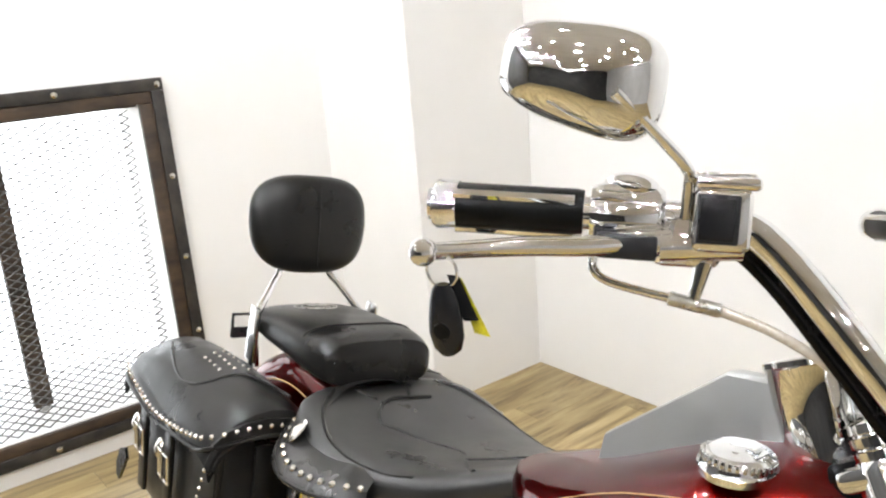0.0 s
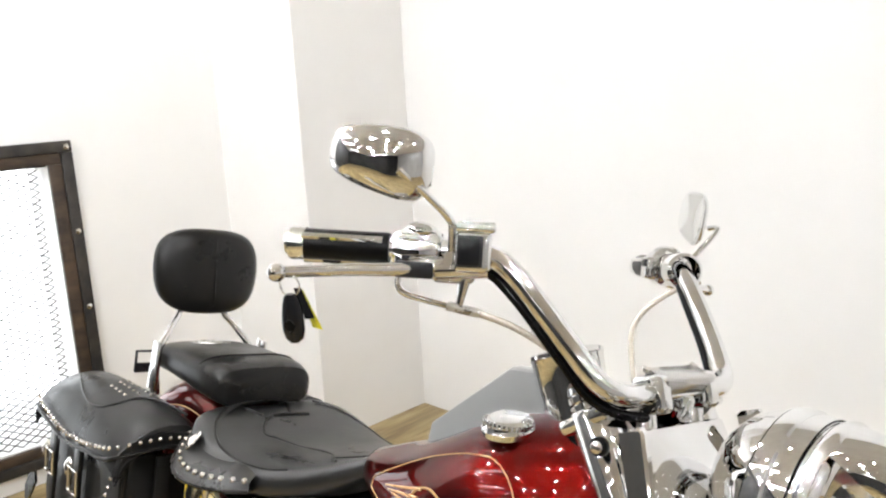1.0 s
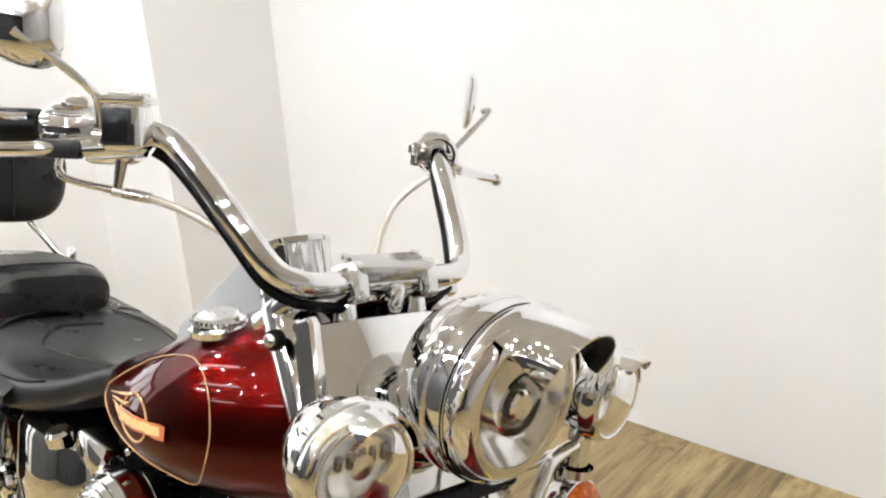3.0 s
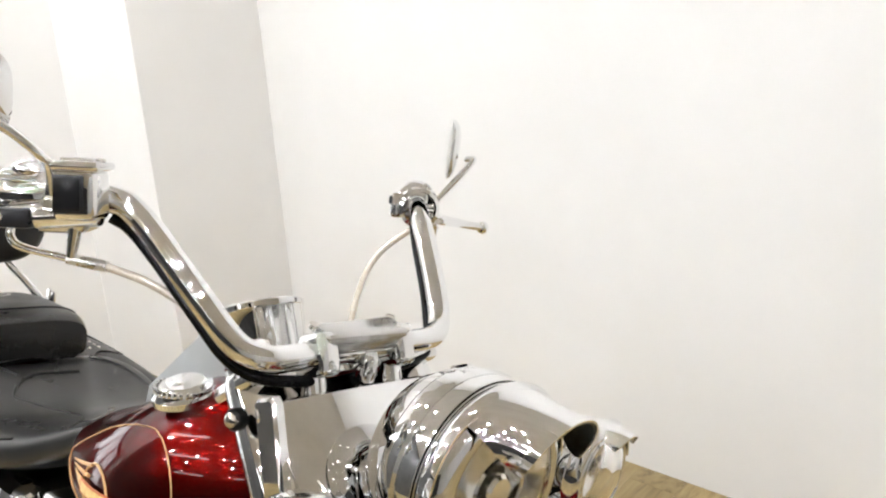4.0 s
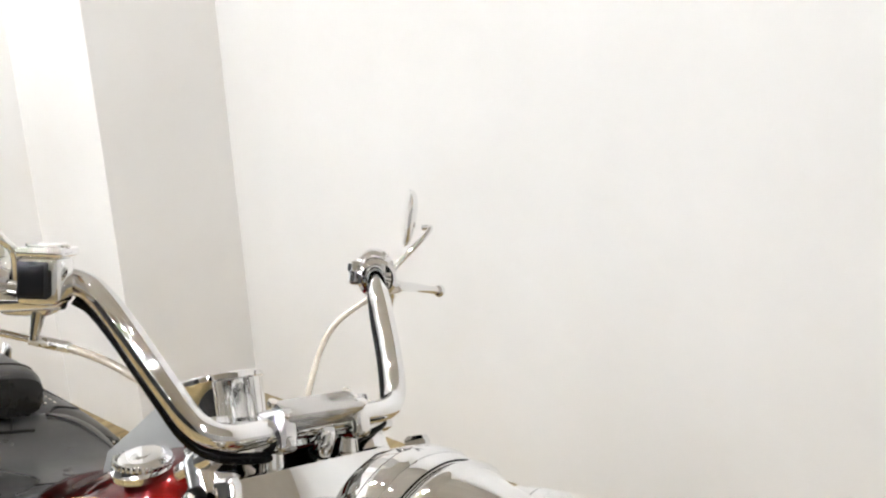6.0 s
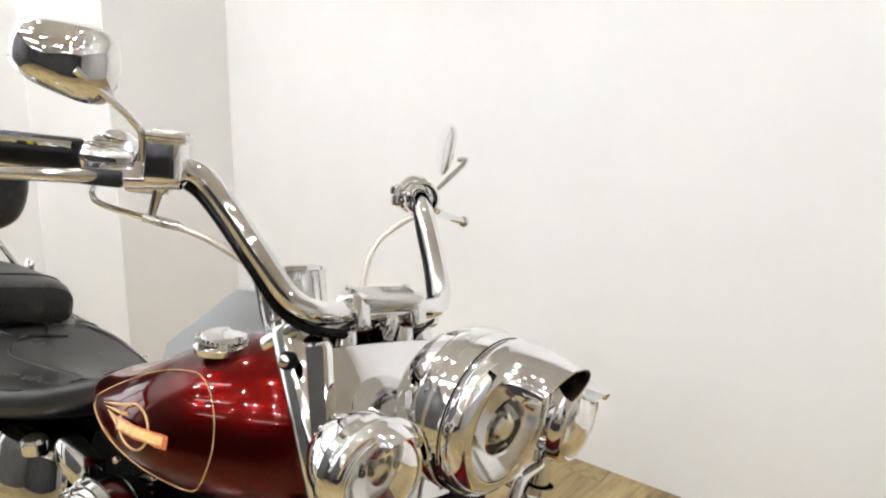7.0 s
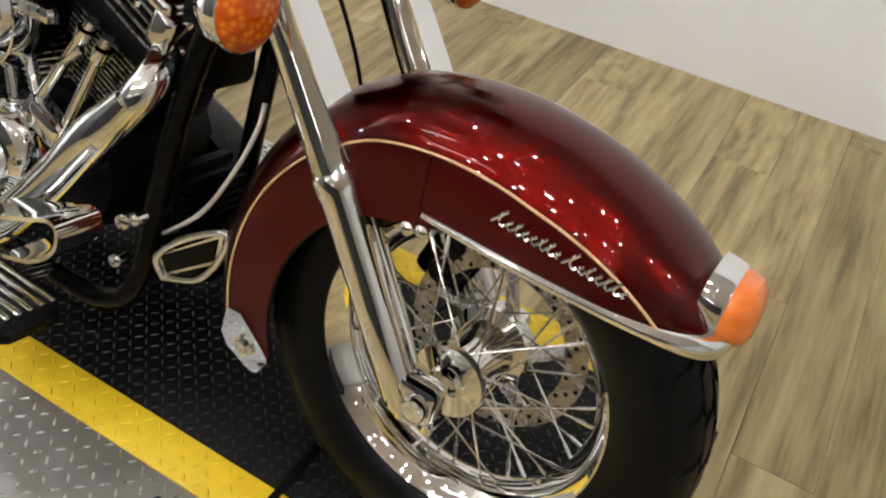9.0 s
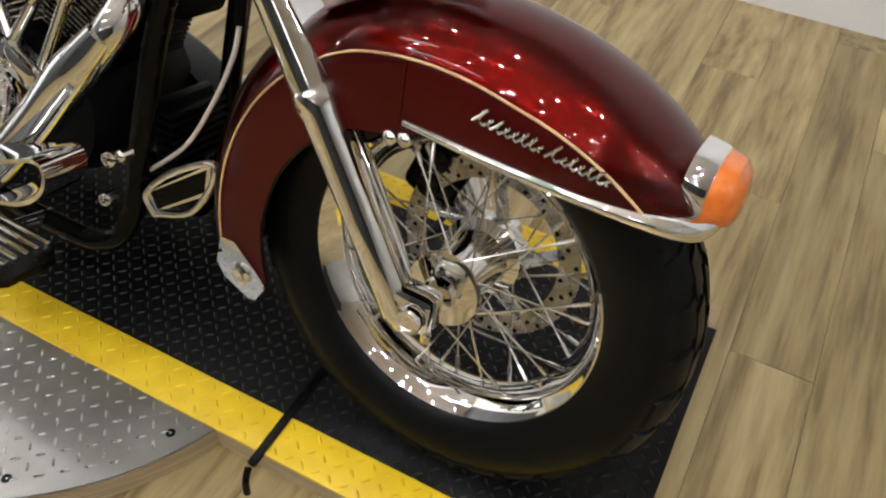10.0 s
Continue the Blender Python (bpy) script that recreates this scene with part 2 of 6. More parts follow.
def tube(pts, r, seg=12, smooth=True, steps=6, caps=True):
    path = smooth_path(pts, steps) if smooth and len(pts) > 2 else [Vector(q) for q in pts]
    radii = r if isinstance(r, (list, tuple)) else [r] * len(path)
    if len(radii) != len(path):
        radii = [float(np.interp(i / (len(path) - 1), np.linspace(0, 1, len(radii)), radii)) for i in range(len(path))]
    d, u, _ = frame_of(path[1] - path[0])
    rings = []
    for i, q in enumerate(path):
        t = (path[min(i + 1, len(path) - 1)] - path[max(i - 1, 0)]).normalized()
        u = (u - t * u.dot(t)).normalized()
        v = t.cross(u)
        rings.append([q + (u * math.cos(2 * math.pi * k / seg) + v * math.sin(2 * math.pi * k / seg)) * radii[i] for k in range(seg)])
    return loft(rings, True, caps)


def box(centre, size, bevel=0.0, m=None, segments=2):
    bm = bmesh.new()
    bmesh.ops.create_cube(bm, size=1)
    for v in bm.verts:
        v.co = Vector((v.co.x * size[0], v.co.y * size[1], v.co.z * size[2]))
    if bevel:
        bmesh.ops.bevel(bm, geom=bm.edges[:], offset=bevel, segments=segments, affect="EDGES", profile=0.5)
    bm.verts.ensure_lookup_table()
    t = Matrix.Translation(centre) @ (m or Matrix())
    out = [tuple(t @ v.co) for v in bm.verts], [tuple(v.index for v in f.verts) for f in bm.faces]
    bm.free()
    return out


def rounded(w, h, r, n=6):
    """A rounded rectangle about the origin, as (a, b) pairs."""
    out = []
    for cx, cy, a0 in ((w / 2 - r, h / 2 - r, 0), (-w / 2 + r, h / 2 - r, 90), (-w / 2 + r, -h / 2 + r, 180), (w / 2 - r, -h / 2 + r, 270)):
        for k in range(n + 1):
            a = radians(a0 + 90 * k / n)
            out.append((cx + r * math.cos(a), cy + r * math.sin(a)))
    return out


def ball(c, r, seg=10, rings=6, squash=(1, 1, 1)):
    rows = []
    for i in range(rings + 1):
        a = math.pi * i / rings
        rr, zz = max(r * math.sin(a), 0.00005), r * math.cos(a)
        rows.append([(c[0] + squash[0] * rr * math.cos(2 * math.pi * k / seg), c[1] + squash[1] * rr * math.sin(2 * math.pi * k / seg), c[2] + squash[2] * zz) for k in range(seg)])
    return loft(rows, True, False)


def mesh_of(name, shape, mats, slots=None, sharp=38):
    me = bpy.data.meshes.new(name)
    me.from_pydata(shape[0], [], shape[1])
    for m in mats if isinstance(mats, (list, tuple)) else [mats]:
        me.materials.append(m)
    if slots is not None:
        me.polygons.foreach_set("material_index", slots)
    bm = bmesh.new()
    bm.from_mesh(me)
    bmesh.ops.recalc_face_normals(bm, faces=bm.faces)
    bm.to_mesh(me)
    bm.free()
    me.shade_smooth()
    if sharp < 180:
        me.set_sharp_from_angle(angle=radians(sharp))
    me.update()
    return me


def part(name, shape, mats, parent, label="", slots=None, sharp=38):
    ob = new(name, mesh_of(name, shape, mats, slots, sharp))
    ob.parent = parent
    if label:
        tagged(ob, label)
    return ob


def thing(name, shape, mats, label, category, group="", kind="", slots=None, sharp=38):
    ob = new(name, mesh_of(name, shape, mats, slots, sharp))
    return tagged(ob, label, category, group, kind)


def again(ob, m, parent):
    """Another part on the same mesh."""
    o = new(ob.name.split(".")[0], ob.data)
    o.parent = parent
    o.matrix_local = m
    return o

# ---- the room ----
FLOOR = -0.06
TURN_ROOM = radians(3.4)  # the back wall's turn against the motorcycle
CORNER = Vector((-2.70, 1.605, 0))
ROOM = Matrix.Translation(CORNER) @ Matrix.Rotation(TURN_ROOM, 4, "Z")  # x along the back wall, y out of the room
HIGH = 3.05
SOUTH = -8.2  # the showroom runs on behind the camera
PIER, DEEP = 0.57, 0.62  # the pier in the corner: its breadth, and how far the window wall lies behind it


def wall_piece(name, x0, x1, y0, y1, z0, z1, mat, label):
    ob = thing(name, box(((x0 + x1) / 2, (y0 + y1) / 2, (z0 + z1) / 2), (x1 - x0, y1 - y0, z1 - z0)), mat, label, "wall", kind="structure")
    ob.matrix_world = ROOM
    return ob


wall_piece("wall_north", 0, 7.6, 0, 0.15, FLOOR, HIGH, wall_paint, "plain white painted showroom wall behind the motorcycle")
wall_piece("wall_pier", -DEEP, 0, -PIER, 0.15, FLOOR, HIGH, wall_paint, "white painted pier in the room's corner")
# unseen south and east walls; their greys are chosen for the chrome's reflections
wall_piece("wall_south", -DEEP, 7.6, SOUTH - 0.15, SOUTH, FLOOR, HIGH, far_paint, "plain charcoal painted wall of the showroom")
wall_piece("wall_east", 7.6, 7.75, SOUTH - 0.15, 0.15, FLOOR, HIGH, pale_grey_paint, "plain pale grey end wall")
ceil = thing("ceiling", box((3.4, SOUTH / 2, HIGH + 0.05), (8.9, 0.6 - SOUTH, 0.1)), ceiling_paint, "pale flat painted ceiling", "ceiling", kind="structure")
ceil.matrix_world = ROOM

# the window wall, in room measures: an opening from W0 to W1 along y, and Z0 to Z1 in height
W0, W1, Z0, Z1 = -2.75, -1.307, 0.082, 1.215
WX = -DEEP
west = join(
    box((WX - 0.075, W0 - 0.15, (FLOOR + HIGH) / 2), (0.15, 0.3, HIGH - FLOOR)),
    box((WX - 0.075, (W1 - PIER) / 2, (FLOOR + HIGH) / 2), (0.15, -PIER - W1, HIGH - FLOOR)),
    box((WX - 0.075, (W0 + W1) / 2, (FLOOR + Z0) / 2), (0.15, W1 - W0, Z0 - FLOOR)),
    box((WX - 0.075, (W0 + W1) / 2, (HIGH + Z1) / 2), (0.15, W1 - W0, HIGH - Z1)),
)
w = thing("wall_west", west, wall_paint, "white painted wall with a low barred window", "wall", kind="structure")
w.matrix_world = ROOM
# unseen wall, added dark so that the chrome has dark tones to reflect
wall_piece("wall_west_unseen", WX - 0.15, WX, SOUTH - 0.15, W0 - 0.302, FLOOR, HIGH, unseen_dark_paint, "unseen wall added beyond the window, dark for the chrome to reflect")

# the window: steel guard frame with bolts, timber reveal, expanded mesh, sash and daylight
win = tagged(new("window_1"), "large low window behind a bolted steel mesh guard", "window", kind="structure")
win.matrix_world = ROOM
fx, ft = WX + 0.012, 0.024
S0, S1 = 0.028, 0.072  # the steel band lies this far outside the opening
for z0, z1 in ((Z1 + S0, Z1 + S1), (Z0 - S1, Z0 - S0)):
    part("guard_rail", box((fx, (W0 + W1) / 2, (z0 + z1) / 2), (ft, W1 - W0 + 2 * S1, z1 - z0), 0.003), frame_steel, win, "dark bolted flat steel rail")
for y0, y1 in ((W0 - S1, W0 - S0), (W1 + S0, W1 + S1)):
    part("guard_stile", box((fx, (y0 + y1) / 2, (Z0 + Z1) / 2), (ft, y1 - y0, Z1 - Z0 + 2 * S0 - 0.002), 0.003), frame_steel, win, "dark bolted flat steel stile")
for z in (Z1 + 0.006, Z0 - 0.006):
    part("timber_rail", box((fx - 0.004, (W0 + W1) / 2, z), (0.02, W1 - W0 + 0.05, 0.042), 0.003), dark_timber, win, "dark stained timber rail")
for y in (W0 - 0.002, W1 + 0.002):
    part("timber_stile", box((fx - 0.004, y, (Z0 + Z1) / 2), (0.02, 0.05, Z1 - Z0 - 0.032), 0.003), dark_timber, win, "dark stained timber stile")
bolt = None
for y, z in [(W1 + 0.05, Z1 + 0.05), (W1 + 0.05, 0.93), (W1 + 0.05, 0.62), (W1 + 0.05, 0.32), (W1 - 0.30, Z1 + 0.05), (W1 - 0.75, Z1 + 0.05), (W0 - 0.05, Z1 + 0.05), (W0 - 0.05, 0.62), (W1 - 0.52, Z0 - 0.05), (W1 - 0.1, Z0 - 0.05)]:
    m = Matrix.Translation((fx + ft / 2, y, z))
    if bolt is None:
        bolt = part("bolt", lathe([(0, 0.012), (0.004, 0.011), (0.007, 0.006), (0.008, 0)], (0, 0, 0), (1, 0, 0), 10), stud_metal, win, "bright bolt head")
        bolt.matrix_local = m
    else:
        again(bolt, m, win)
# reveal boards behind the guard
rx = WX - 0.16
for y in (W0 + 0.012, W1 - 0.012):
    part("jamb", box((WX - 0.125, y, (Z0 + Z1) / 2), (0.245, 0.022, Z1 - Z0 - 0.01), 0.002), wall_paint, win, "white painted jamb")
part("head_board", box((WX - 0.085, (W0 + W1) / 2, Z1 - 0.012), (0.165, W1 - W0 - 0.05, 0.022), 0.002), dark_timber, win, "dark timber head board")
part("window_sill", box((WX - 0.29, (W0 + W1) / 2, Z0 + 0.012), (0.58, W1 - W0 - 0.05, 0.022), 0.003), wall_paint, win, "white painted deep sill")
part("mullion", box((rx - 0.06, W1 - 0.5, (Z0 + Z1) / 2), (0.05, 0.065, Z1 - Z0 - 0.07), 0.004), dark_timber, win, "brown timber mullion")
part("mullion", box((rx - 0.06, W1 - 1.0, (Z0 + Z1) / 2), (0.05, 0.065, Z1 - Z0 - 0.07), 0.004), dark_timber, win, "brown timber mullion")
# expanded mesh: rows of joined diamonds
strands = []
dy, dz = 0.052, 0.0145
ny, nz = int((W1 - W0 - 0.06) / dy), int((Z1 - Z0 - 0.06) / dz)
for j in range(nz):
    z = Z0 + 0.03 + j * dz
    pts = []
    for i in range(ny * 2 + 1):
        pts.append((WX - 0.004 - 0.003 * (i % 2), W0 + 0.03 + i * dy / 2, z + (dz if (i + j) % 2 else 0.0)))
    vs, fs = [], []
    for i, (x, y, zz) in enumerate(pts):
        vs += [(x, y, zz - 0.0024), (x, y, zz + 0.0024), (x - 0.004, y, zz + 0.0024), (x - 0.004, y, zz - 0.0024)]
        if i:
            a, b = 4 * (i - 1), 4 * i
            fs += [(a + k, a + (k + 1) % 4, b + (k + 1) % 4, b + k) for k in range(4)]
    strands.append((vs, fs))
tagged(part("mesh_guard", join(*strands), mesh_steel, win, "fine expanded steel mesh"), kind="stuff")
out = thing("backdrop", box((WX - 0.9, (W0 + W1) / 2, 0.6), (0.02, 4.2, 3.2)), daylight, "white overcast daylight outside the window", "backdrop", kind="structure")
out.matrix_world = ROOM

# ceiling lights: strips, and rails of small bright spots
strip = tagged(new("strip_light"), "long white fluorescent strip light on the ceiling", "ceiling light", "strip lights of the showroom")
part("housing", box((0, 0, 0.03), (1.5, 0.16, 0.05), 0.006), ceiling_paint, strip)
part("diffuser", box((0, 0, -0.008), (1.44, 0.12, 0.024), 0.008), tube_glow, strip, "glowing white diffuser")
strip.matrix_world = ROOM @ pose(0.6, -4.6, HIGH - 0.06)
for x, y in ((0.3, -3.1), (0.6, -7.0), (3.6, -7.0)):
    copy_thing(strip, ROOM @ pose(x, y, HIGH - 0.06))
spot = tagged(new("spot_light"), "small white ceiling spot with a bright bulb", "spot light", "ceiling spots of the showroom")
part("can", lathe([(0.1, 0.035), (0.0, 0.035), (-0.09, 0.04), (-0.09, 0.034), (-0.02, 0.03)], (0, 0, 0), (0, 0, 1), 14), ceiling_paint, spot)
part("bulb", ball((0, 0, -0.085), 0.0175, 10, 6), bulb_glow, spot, "glowing bulb")
spot.matrix_world = ROOM @ pose(0.25, -2.5, HIGH - 0.1)
random.seed(3)
places = []
for j in range(5):  # five rows over the motorcycle, in ones and twos
    for i in range(5):
        x, y = -0.2 + 0.86 * i + 0.35 * (j % 2), -1.65 - 0.85 * j
        places += [(x, y), (x + random.uniform(0.18, 0.3), y + random.uniform(-0.15, 0.15))] if (i + 2 * j) % 4 == 0 else [(x, y)]
# the first four are unseen extras that brighten the pier's east face
places += [(4.7, -1.9), (5.7, -1.7), (6.7, -2.0), (7.2, -2.8), (5.2, -2.4), (6.6, -3.6), (5.4, -5.0), (0.4, -6.4), (2.6, -6.6), (4.4, -7.3)]
for x, y in places:
    copy_thing(spot, ROOM @ pose(min(x, 7.3), y + random.uniform(-0.12, 0.12), HIGH - 0.1))

# ---- turntable and runway ----
STRIPE = Matrix.Rotation(radians(4.0), 4, "Z")


def lugs(x0, x1, y0, y1, keep, z, pitch=0.0195, length=0.0168, wide=0.0042, high=0.0022):
    """Raised bars of a tread plate, turned by turns."""
    vs, fs = [], []
    for i in range(int((x1 - x0) / pitch)):
        for j in range(int((y1 - y0) / pitch)):
            x, y = x0 + (i + 0.5) * pitch, y0 + (j + 0.5) * pitch
            if not keep(x, y):
                continue
            a = radians(45 if (i + j) % 2 else -45)
            c, s, n = math.cos(a), math.sin(a), len(vs)
            for u, v, h in ((-length / 2, 0, 0), (-length * 0.2, -wide / 2, 0), (length * 0.2, -wide / 2, 0), (length / 2, 0, 0), (length * 0.2, wide / 2, 0), (-length * 0.2, wide / 2, 0), (-length * 0.25, 0, high), (length * 0.25, 0, high)):
                vs.append((x + u * c - v * s, y + u * s + v * c, z + h))
            fs += [(n, n + 1, n + 6), (n + 1, n + 2, n + 7, n + 6), (n + 2, n + 3, n + 7), (n + 3, n + 4, n + 7), (n + 4, n + 5, n + 6, n + 7), (n + 5, n, n + 6)]
    return vs, fs


run = tagged(new("runway_plate"), "black tread-plate runway with yellow painted edges under the motorcycle", "platform")
run.matrix_world = STRIPE
Y_IN, Y_OUT, Y_FAR = -0.085, -0.160, 0.43
X_END, X_BACK, SEAM = 0.345, -2.35, -0.215
for x0, x1 in ((X_BACK, SEAM - 0.006), (SEAM + 0.006, X_END)):
    xm, xl = (x0 + x1) / 2, x1 - x0
    part("deck", box((xm, (Y_IN + Y_FAR) / 2, -0.003), (xl, Y_FAR - Y_IN, 0.006), 0.001), black_plate, run, "black painted steel deck")
    part("edge_stripe", box((xm, (Y_IN + Y_OUT) / 2, -0.003), (xl, Y_IN - Y_OUT, 0.006), 0.001), yellow_plate, run, "yellow painted edge")
    part("edge_stripe", box((min(xm, xm - 0.04 * (x1 > 0)), Y_FAR + 0.0375, -0.003), (xl - 0.08 * (x1 > 0), 0.075, 0.006), 0.001), yellow_plate, run, "yellow painted edge")
    tagged(part("tread", lugs(x0, x1, Y_IN, Y_FAR, lambda x, y: True, 0.0), worn_lit_lug, run), kind="stuff")
    tagged(part("stripe_tread", join(lugs(x0, x1, Y_OUT, Y_IN, lambda x, y: True, 0.0, 0.0248, 0.0185, 0.0042), lugs(x0, min(x1, 0.25), Y_FAR, Y_FAR + 0.075, lambda x, y: True, 0.0, 0.0248, 0.0185, 0.0042)), yellow_plate, run), kind="stuff")
part("hinge_bar", box((SEAM, (Y_OUT + Y_FAR) / 2 + 0.02, 0.0), (0.014, Y_FAR - Y_OUT + 0.09, 0.012), 0.003), black_gloss, run, "black hinge bar across the deck")
part("hinge_tongue", tube([(SEAM, Y_OUT - 0.03, 0.002), (SEAM + 0.004, Y_OUT - 0.045, -0.012), (SEAM + 0.006, Y_OUT - 0.05, -0.04)], 0.006, 8), black_gloss, run, "bent black tongue")
part("underframe", box(((X_BACK + X_END) / 2, (Y_OUT + Y_FAR) / 2 + 0.035, -0.033), (X_END - X_BACK - 0.01, Y_FAR - Y_OUT + 0.06, 0.05)), birch, run, "pale plywood underframe")

table = tagged(new("turntable"), "round display turntable of aluminium tread plate on a plywood base", "turntable")
TC, TR = Vector((-0.80, -0.02, 0)), 0.53
table.matrix_world = Matrix.Translation(TC)
part("base", lathe([(FLOOR, 0.001), (FLOOR, TR - 0.002), (-0.018, TR - 0.002), (-0.018, 0.001)], (0, 0, 0), (0, 0, 1), 96), birch, table, "plywood rim")
part("top_plate", lathe([(-0.017, TR - 0.004), (-0.009, TR), (-0.0075, TR - 0.001), (-0.0075, 0.001)], (0, 0, 0), (0, 0, 1), 96), grey_plate, table, "grey aluminium tread plate")
# lugs take a brighter metal than the plate, in place of their highlights
tagged(part("plate_tread", lugs(-TR, TR, -TR, 0.1, lambda x, y: x * x + y * y < (TR - 0.02) ** 2, -0.0075, 0.026, 0.0185, 0.0044), satin, table, "brighter aluminium tread, highlights put into its tone"), kind="stuff")
screw = None
for a in (-78, -52, -24, -105, -130):
    m = Matrix.Translation(((TR - 0.035) * math.cos(radians(a)), (TR - 0.035) * math.sin(radians(a)), -0.0075))
    if screw is None:
        screw = part("screw", lathe([(0, 0.008), (0.0015, 0.007), (0.0015, 0.003), (0.0, 0.002)], (0, 0, 0), (0, 0, 1), 10), black_gloss, table)
        screw.matrix_local = m
    else:
        again(screw, m, table)

# ---- the motorcycle, in its own measures: x ahead, y to its left, z up, from the ground under the front axle ----
bike = tagged(new("motorcycle"), "dark red cruiser motorcycle with chrome lamps, leaning on its side stand", "motorcycle")
bike.matrix_world = Matrix.Translation((0, 0, 0.004)) @ Matrix.Rotation(radians(-13.3), 4, "X") @ Matrix.Rotation(radians(-0.45), 4, "Y")
HUB = Vector((0, 0, 0.315))

# front wheel
rim_prof = [(-0.043, 0.2175), (-0.047, 0.2165), (-0.0485, 0.213), (-0.045, 0.209), (-0.040, 0.203), (-0.033, 0.197), (-0.022, 0.190), (-0.010, 0.1835), (0.0, 0.182), (0.010, 0.1835), (0.022, 0.190), (0.033, 0.197), (0.040, 0.203), (0.045, 0.209), (0.0485, 0.213), (0.047, 0.2165), (0.043, 0.2175), (0.040, 0.212), (0.0, 0.197), (-0.040, 0.212), (-0.043, 0.2175)]
wheel = part("front_wheel", lathe(rim_prof, HUB, (0, 1, 0), 96), rim_chrome, bike, "chrome laced front wheel rim")
tyre_prof = [(-0.043, 0.211), (-0.050, 0.219), (-0.058, 0.232), (-0.064, 0.250), (-0.066, 0.266), (-0.0645, 0.282), (-0.060, 0.294), (-0.050, 0.306), (-0.036, 0.3145), (-0.018, 0.3185), (0, 0.3195), (0.018, 0.3185), (0.036, 0.3145), (0.050, 0.306), (0.060, 0.294), (0.0645, 0.282), (0.066, 0.266), (0.064, 0.250), (0.058, 0.232), (0.050, 0.219), (0.043, 0.211)]


def tread_blocks(centre):
    """Raised rubber blocks with slanting grooves between them."""
    out = []
    n = 30

    def surface(y, lift):
        yy = [p[0] for p in tyre_prof[5:16]]
        rr = [p[1] for p in tyre_prof[5:16]]
        return float(np.interp(y, yy, rr)) + lift

    for k in range(n):
        a0 = 2 * math.pi * k / n
        for side in (-1, 1):
            for cols in (([0.006, 0.016, 0.026], 0.0), ([0.030, 0.040, 0.048, 0.056], 0.09)):
                ys, shift = cols
                rows = []
                for f in (0.04, 0.30, 0.56, 0.78):
                    top = []
                    for y in ys:
                        a = a0 + (f + 0.5 * (side > 0)) * 2 * math.pi / n + shift - (y - 0.006) * 2.6 + (0.018 if y > 0.045 else 0)
                        r = surface(side * y, 0.0055)
                        top.append((centre[0] + r * math.cos(a), centre[1] + side * y, centre[2] + r * math.sin(a)))
                    rows.append(top)
                m = len(ys)
                vs = [p for r in rows for p in r]
                low = [tuple(Vector(centre) * 0 + Vector((centre[0] + (p[0] - centre[0]) * 0.975, p[1], centre[2] + (p[2] - centre[2]) * 0.975))) for p in vs]
                fs = []
                for i in range(3):
                    for j in range(m - 1):
                        fs.append((i * m + j, i * m + j + 1, (i + 1) * m + j + 1, (i + 1) * m + j))
                edge = list(range(m)) + [i * m + m - 1 for i in range(1, 4)] + [3 * m + j for j in range(m - 2, -1, -1)] + [i * m for i in range(2, 0, -1)]
                t = len(vs)
                for q in range(len(edge)):
                    e0, e1 = edge[q], edge[(q + 1) % len(edge)]
                    fs.append((e0, e1, e1 + t, e0 + t))
                out.append((vs + low, fs))
    return join(*out)


part("tyre", lathe(tyre_prof, HUB, (0, 1, 0), 96), rubber, wheel, "black rubber tyre")
tagged(part("tread", tread_blocks(HUB), rubber, wheel), kind="stuff")
hub_prof = [(-0.075, 0.0), (-0.075, 0.022), (-0.066, 0.024), (-0.062, 0.052), (-0.054, 0.055), (-0.050, 0.050), (-0.044, 0.042), (-0.02, 0.038), (0.02, 0.038), (0.04, 0.044), (0.048, 0.060), (0.058, 0.060), (0.064, 0.03), (0.07, 0.0)]
part("hub", lathe(hub_prof, HUB, (0, 1, 0), 40), rim_chrome, wheel, "polished chrome hub")
spoke_mesh = {}
for k in range(40):
    side = -1 if k % 2 == 0 else 1
    lean = 1 if (k // 2) % 2 == 0 else -1
    key = (side, lean)
    if key not in spoke_mesh:
        a = radians(38) * lean
        r0 = 0.048 if side < 0 else 0.055
        p0 = (r0 * math.cos(a), side * 0.056, r0 * math.sin(a))
        p1 = (0.187, side * 0.012, 0.0)
        q = Vector(p1) - Vector(p0)
        n0 = Vector(p1) - q.normalized() * 0.024
        spoke_mesh[key] = mesh_of("spoke", join(tube([p0, p1], 0.0016, 7), tube([n0, p1], 0.0030, 7), ball(p0, 0.0035, 7, 4)), steel)
    o = new("spoke", spoke_mesh[key])
    o.parent = wheel
    o.matrix_local = Matrix.Translation(HUB) @ Matrix.Rotation(-2 * math.pi * (k + 0.5 * lean) / 40, 4, "Y")


def ring_plate(centre, y, r0, r1, thick, seg=72):
    """A flat ring that stands across the wheel."""
    vs, fs = [], []
    for a in range(seg):
        t = 2 * math.pi * a / seg
        for r in (r0, r1):
            for s in (-thick / 2, thick / 2):
                vs.append((centre[0] + r * math.cos(t), y + s, centre[2] + r * math.sin(t)))
    for a in range(seg):
        b = (a + 1) % seg
        q, w2 = a * 4, b * 4
        fs += [(q, q + 2, w2 + 2, w2), (q + 1, w2 + 1, w2 + 3, q + 3), (q + 2, q + 3, w2 + 3, w2 + 2), (q, w2, w2 + 1, q + 1)]
    return vs, fs


part("brake_disc", ring_plate(HUB, 0.073, 0.108, 0.140, 0.005), disc_steel, wheel, "drilled steel brake disc")
